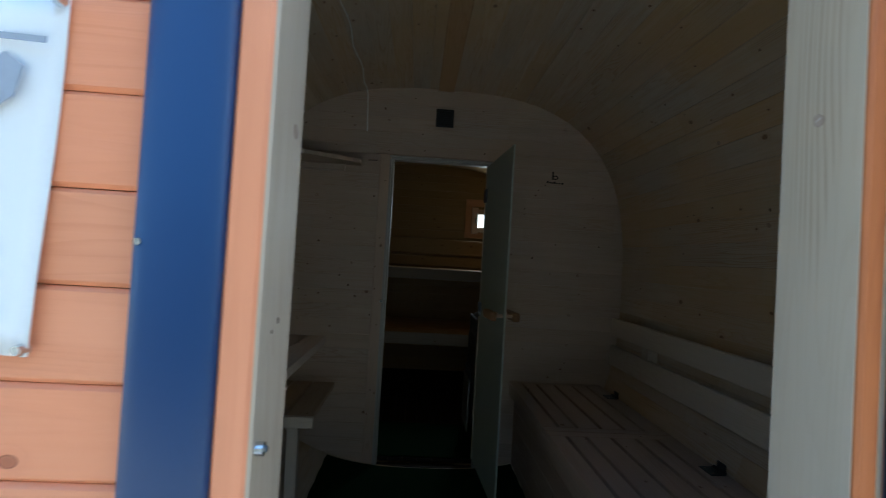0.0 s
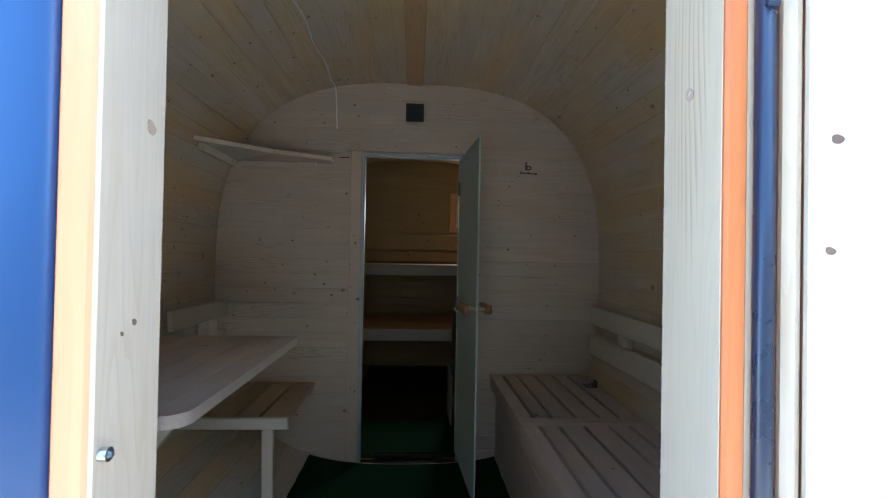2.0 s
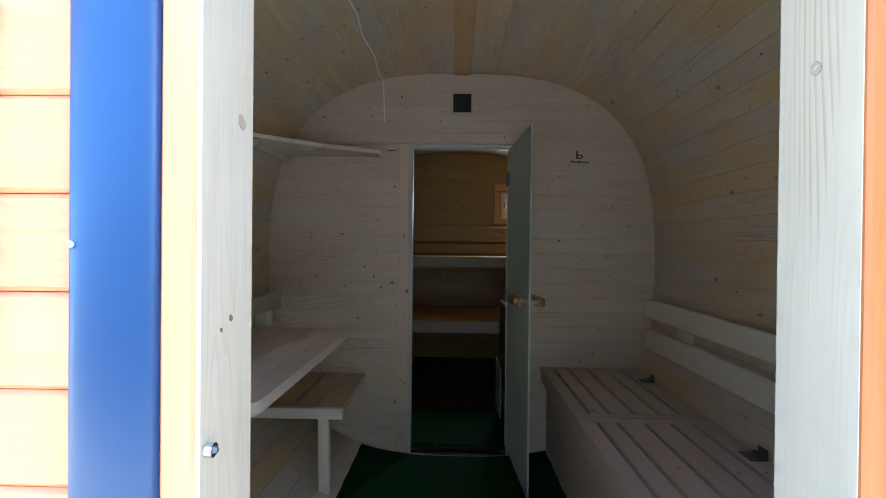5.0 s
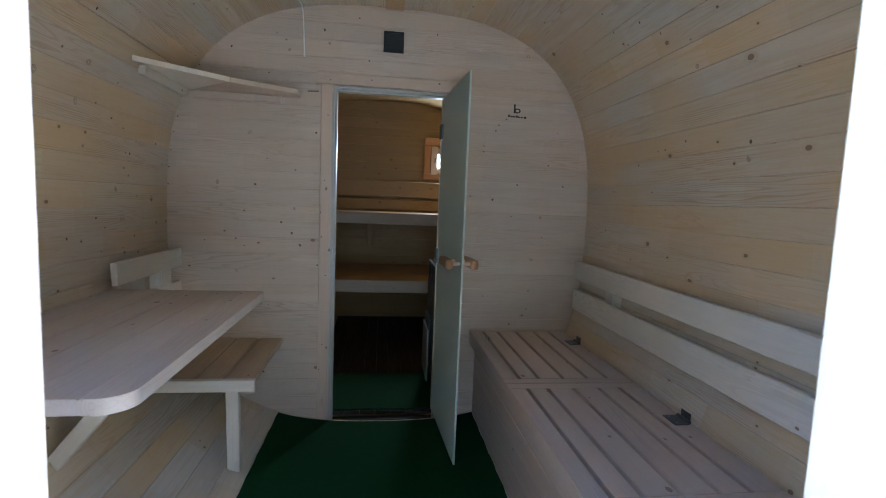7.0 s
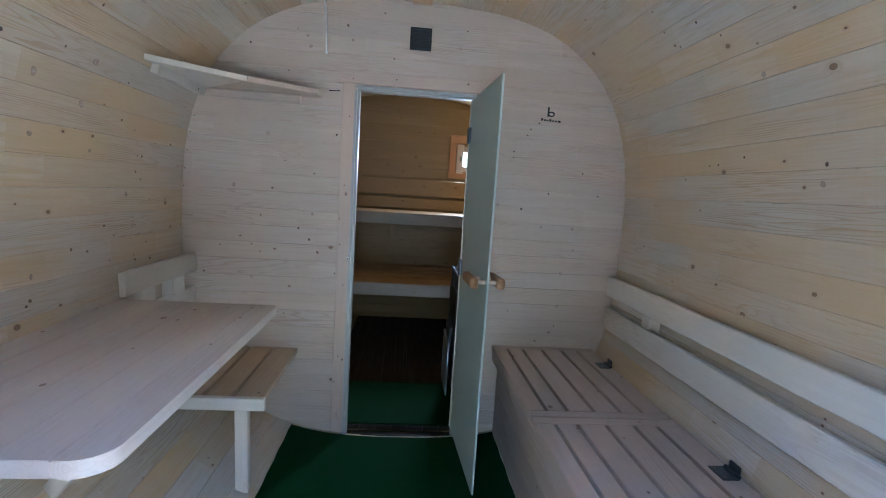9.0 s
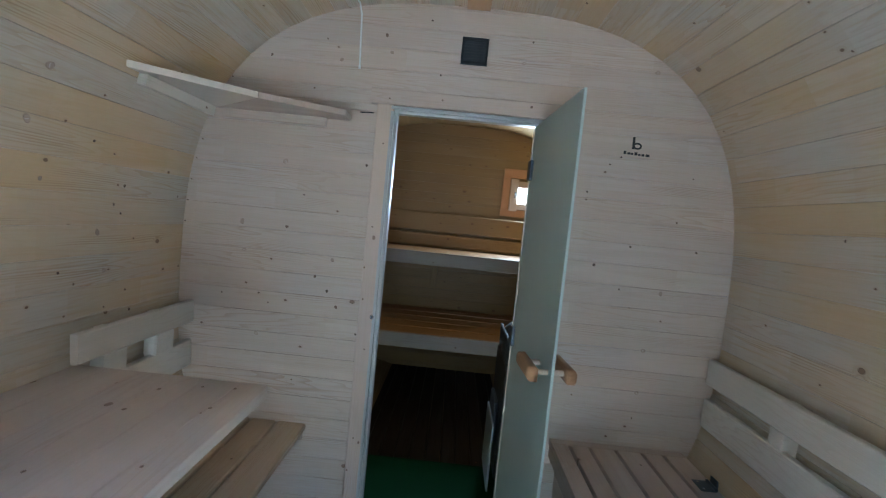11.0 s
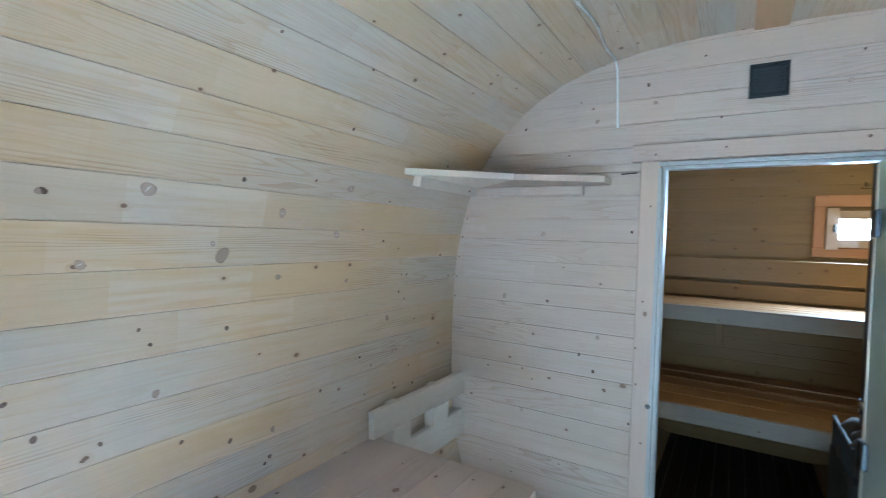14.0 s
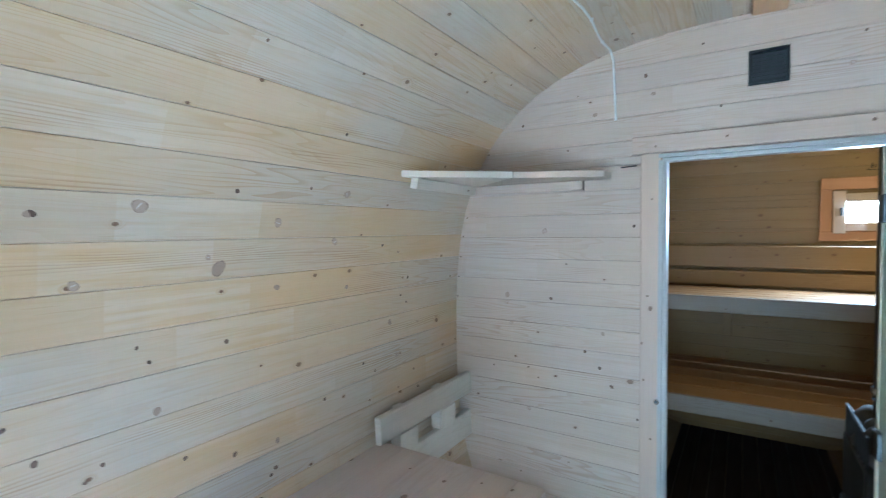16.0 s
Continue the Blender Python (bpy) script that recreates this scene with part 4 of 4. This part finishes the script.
for z in (1.484, 1.668):
    part("sash_rail", block(0.26, 0.05, 0.052, 0.004), TRIM, win, "", pose(0.6225, BACK - 0.002, z))
pane = part("pane", block(0.27, 0.005, 0.19, 0.0), GLASS, win, "", pose(0.6225, BACK + 0.004, 1.575))
pane.visible_shadow = False
part("latch", block(0.012, 0.018, 0.05, 0.003), DARK_STEEL, win, "dark latch", pose(0.468, BACK - 0.034, 1.58))

# stove with its pipe, stones and shield
stove = thing("sauna_stove", (0.55, 0.50, 0), "black steel sauna stove with stones and flue", "stove")
part("body", block(0.36, 0.40, 0.56, 0.02, 3), BLACK, stove, "", pose(0.47, 0.52, 0.40))
for dx, dy in ((-0.14, -0.16), (0.14, -0.16), (-0.14, 0.16), (0.14, 0.16)):
    part("leg", rod((0.47 + dx, 0.52 + dy, 0.001), (0.47 + dx, 0.52 + dy, 0.14), 0.018), BLACK, stove)
part("fire_door", block(0.02, 0.22, 0.2, 0.006), DARK_STEEL, stove, "dark steel fire door", pose(0.282, 0.52, 0.36))
part("door_knob", rod((0.272, 0.45, 0.36), (0.25, 0.45, 0.36), 0.012), STEEL, stove)
for k in range(9):
    y = 0.34 + 0.045 * k
    part("basket_bar", rod((0.30, y, 0.66), (0.30, y, 0.79), 0.005, None, 8), BLACK, stove)
for z in (0.67, 0.785):
    part("basket_rail", rod((0.30, 0.335, z), (0.30, 0.705, z), 0.0065, None, 8), BLACK, stove)
rng = random.Random(4)
for k in range(26):
    bm = bmesh.new()
    bmesh.ops.create_icosphere(bm, subdivisions=2, radius=rng.uniform(0.04, 0.06))
    for v in bm.verts:
        v.co *= 1 + 0.25 * noise.noise(v.co * 22 + Vector((k, 0, 0)))
    part("stone", bm, STONE, stove, "", pose(0.35 + 0.08 * (k % 4), 0.37 + 0.10 * (k // 4 % 4), 0.70 + 0.07 * (k // 16), k * 40, k * 70), True)
flue = part("flue", rod((0.405, 0.54, 0.66), (0.405, 0.54, 2.03), 0.058, None, 28), BLACK, stove, "black flue pipe", None, True)
part("flue_collar", rod((0.405, 0.54, 0.865), (0.405, 0.54, 0.905), 0.064, None, 28), STEEL, stove, "bright steel flue collar", None, True)
part("heat_shield", block(0.008, 0.30, 0.30, 0.003), GALV, stove, "galvanised heat shield", pose(0.252, 0.36, 0.28))

# ---- entrance: jambs, stained strips, blue trim, gasket, outer boards ----
FY = -2.258
entry = thing("door_2", (0.06, FY, 0), "pale pine entrance jambs with an opened boarded leaf", "door", kind="structure")
JL, JR = -0.235, 0.289
jw = 0.03
for x, s in ((JL, 1), (JR, -1)):
    board("jamb", (x, (FY - 0.006 + FRONT) / 2, 0.03), (x, (FY - 0.006 + FRONT) / 2, 1.78), (s, 0, 0), FRONT - FY + 0.006, 0.026, JAMB, entry, "pale pine jamb with knots", c=0.004)
board("head", (JL, (FY + FRONT) / 2, 1.755), (JR, (FY + FRONT) / 2, 1.755), (0, 0, -1), FRONT - FY, 0.026, JAMB, entry)
board("threshold", (JL, (FY + FRONT) / 2, 0.03), (JR, (FY + FRONT) / 2, 0.03), (0, 0, 1), FRONT - FY, 0.026, TRIM, entry)
board("stained_strip", (JL - 0.017, FY - 0.008, 0.0), (JL - 0.017, FY - 0.008, 1.79), (0, -1, 0), 0.029, 0.02, ORANGE, entry, "orange-stained strip")
board("stained_strip", (JR + 0.011, FY - 0.008, 0.0), (JR + 0.011, FY - 0.008, 1.79), (0, -1, 0), 0.021, 0.02, SHADED_ORANGE, entry, "orange-stained strip, colour darkened for the leaf's shade")
board("stained_strip", (JL - 0.03, FY - 0.010, 1.80), (JR + 0.03, FY - 0.010, 1.80), (0, -1, 0), 0.03, 0.02, ORANGE, entry, "orange-stained strip")
p = Vector((JL + 0.001, FY + 0.006, 0.993))
for x, out, y, z, cm in ((JL, 1, -2.188, 1.281, 1.0), (JL, 1, -2.208, 1.096, 0.45), (JL, 1, -2.226, 1.088, 0.3),
                         (JR, -1, -2.211, 1.325, 0.9)):
    knot((x, y, z), (0, 0, 1), (out, 0, 0), cm, entry, 1)
part("strike_pin", rod(p, p + Vector((0.007, 0, 0)), 0.006), STEEL, entry, "bright steel pin")
part("pin_tip", rod(p + Vector((0.0065, 0, 0)), p + Vector((0.010, 0, 0)), 0.004, 0.002), DARK_STEEL, entry)
part("gasket", rod((JR + 0.031, FY - 0.014, 0.02), (JR + 0.031, FY - 0.014, 1.78), 0.0085, None, 10), RUBBER, entry, "dark rubber gasket", None, True)
part("gasket_end", block(0.012, 0.012, 0.010, 0.003), RUBBER, entry, "", pose(JR + 0.031, FY - 0.018, 1.382))

# blue trim with rolled edges
trim_blue = thing("blue_trim", (-0.302, FY, 0), "smooth blue enamelled trim beside the entrance", "trim", kind="structure")
bm = bmesh.new()
sec = [(-0.036, 0.012)] + [(-0.036 * math.cos(math.pi * k / 24), -0.002 - 0.013 * math.sin(math.pi * k / 24) ** 0.6) for k in range(25)] + [(0.036, 0.012)]
prism(bm, sec, 0.0, 1.84)
part("trim_profile", bm, BLUE, trim_blue, "", pose(-0.302, FY - 0.004, 0), True)
for z in (0.58, 1.163, 1.72):
    part("screw", rod((-0.331, FY - 0.013, z), (-0.331, FY - 0.0175, z), 0.0042, 0.003, 10), STEEL, trim_blue, "small bright screw")

# orange boards of the front
front = thing("wall_front", (0, FY, 0), "orange-stained overlapping boards of the sauna front", "wall", kind="structure")
wall_boards("board", FY, -1, ORANGE, front, (JL - 0.026, JR + 0.03, -0.2, 1.815), 0.05, 0.03, 1.286, 0.0815, 0.004)

# notice pinned to the boards
note = thing("notice_sheet", (-0.515, FY - 0.004, 1.2165), "white paper notice in a plastic sleeve on orange boards", "notice")
bm = bmesh.new()
n = 14
g = [[bm.verts.new((-0.105 + 0.21 * i / n, -0.1485 + 0.297 * j / n, 0.004 + 0.0035 * math.sin(i * 0.55) * math.cos(j * 0.3))) for j in range(n + 1)] for i in range(n + 1)]
for i in range(n):
    for j in range(n):
        bm.faces.new((g[i][j], g[i + 1][j], g[i + 1][j + 1], g[i][j + 1]))
r = bmesh.ops.extrude_face_region(bm, geom=list(bm.faces))
bmesh.ops.translate(bm, verts=[v for v in r["geom"] if isinstance(v, bmesh.types.BMVert)], vec=(0, 0, -0.0012))
NX, NZ = -0.515, 1.2165
nm = basis((NX, FY - 0.002, NZ), (1, 0, -0.03), (0, -1, 0))
part("sheet", bm, PAPER, note, "", nm, True)
for x, y, w, h in ((0.0, 0.108, 0.15, 0.005), (-0.01, -0.086, 0.13, 0.004), (-0.02, -0.096, 0.09, 0.004), (-0.03, -0.134, 0.06, 0.004)):
    part("text_bar", block(w, h, 0.0012, 0.0), GREY_INK, note, "", nm @ pose(x + 0.02, y, 0.0088))


def printed(words, x, y, size):
    """A printed line whose right end lies at x."""
    cu = bpy.data.curves.new("printed_line", "FONT")
    cu.body, cu.size, cu.extrude, cu.align_x = words, size, 0.0004, "RIGHT"
    tmp = new("printed_line", cu)
    me = bpy.data.meshes.new_from_object(tmp.evaluated_get(bpy.context.evaluated_depsgraph_get()))
    bpy.data.objects.remove(tmp)
    me.materials.clear()
    obj("printed_line", me, GREY_INK, note, nm @ pose(x, y, 0.0088))


printed("279990 р.", 0.045, -0.034, 0.0115)
printed("образца: 311990 р.", 0.062, -0.052, 0.0115)
printed("бани \u2013 5,2 м.", 0.058, -0.070, 0.0115)
printed("дополнительн", 0.072, -0.116, 0.0095)
bm = bmesh.new()
prism(bm, [(-0.06, -0.01), (-0.045, -0.012), (0.045, 0.06), (0.05, 0.085), (0.035, 0.095), (-0.05, 0.03)], 0, 0.0012)
part("picture", bm, GREY_INK, note, "grey cutaway drawing", nm @ pose(0.03, 0.0, 0.0085))
for x, y in ((-0.1, 0.143), (0.1, 0.143), (-0.1, -0.143), (0.1, -0.143)):
    part("pin", rod(nm @ Vector((x, y, 0.004)), nm @ Vector((x, y, 0.013)), 0.006, 0.004, 10), STEEL, note, "small bright pin")

# the outer leaf, opened right back
OH = Vector((JR + 0.042, FY - 0.014, 0))
od = Vector((0.72, -0.69, 0)).normalized()
on = Vector((od.y, -od.x, 0))
if on.dot(Vector((0.0, -2.6, 0)) - OH) < 0:
    on = -on
oleaf = part("leaf", block(0.56, 0.03, 1.72, 0.003), ORANGE, entry, "boarded leaf, opened right back", basis(OH + od * 0.28 - on * 0.037 + Vector((0, 0, 0.91)), od, (0, 0, 1)))
board("edge_strip", OH + od * 0.008 + Vector((0, 0, 0.05)) - on * 0.004, OH + od * 0.008 + Vector((0, 0, 1.77)) - on * 0.004, on, 0.016, 0.018, JAMB, oleaf)
board("stile", OH + od * 0.0585 + Vector((0, 0, 0.05)), OH + od * 0.0585 + Vector((0, 0, 1.77)), on, 0.080, 0.02, JAMB, oleaf, "pale pine stile")
board("stile", OH + od * 0.51 + Vector((0, 0, 0.05)), OH + od * 0.51 + Vector((0, 0, 1.77)), on, 0.080, 0.02, JAMB, oleaf, "pale pine stile")
for k in range(21):
    z = 0.09 + 0.0815 * k
    board("leaf_board", OH + od * 0.097 + Vector((0, 0, z)) - on * 0.006, OH + od * 0.469 + Vector((0, 0, z)) - on * 0.006, on, 0.080, 0.014, JAMB, oleaf)
for z, u, cm in ((1.262, 0.040, 0.55), (1.172, 0.036, 0.45), (0.905, 0.045, 0.3)):
    knot(OH + od * u + Vector((0, 0, z)), (0, 0, 1), on, cm, oleaf, 1)
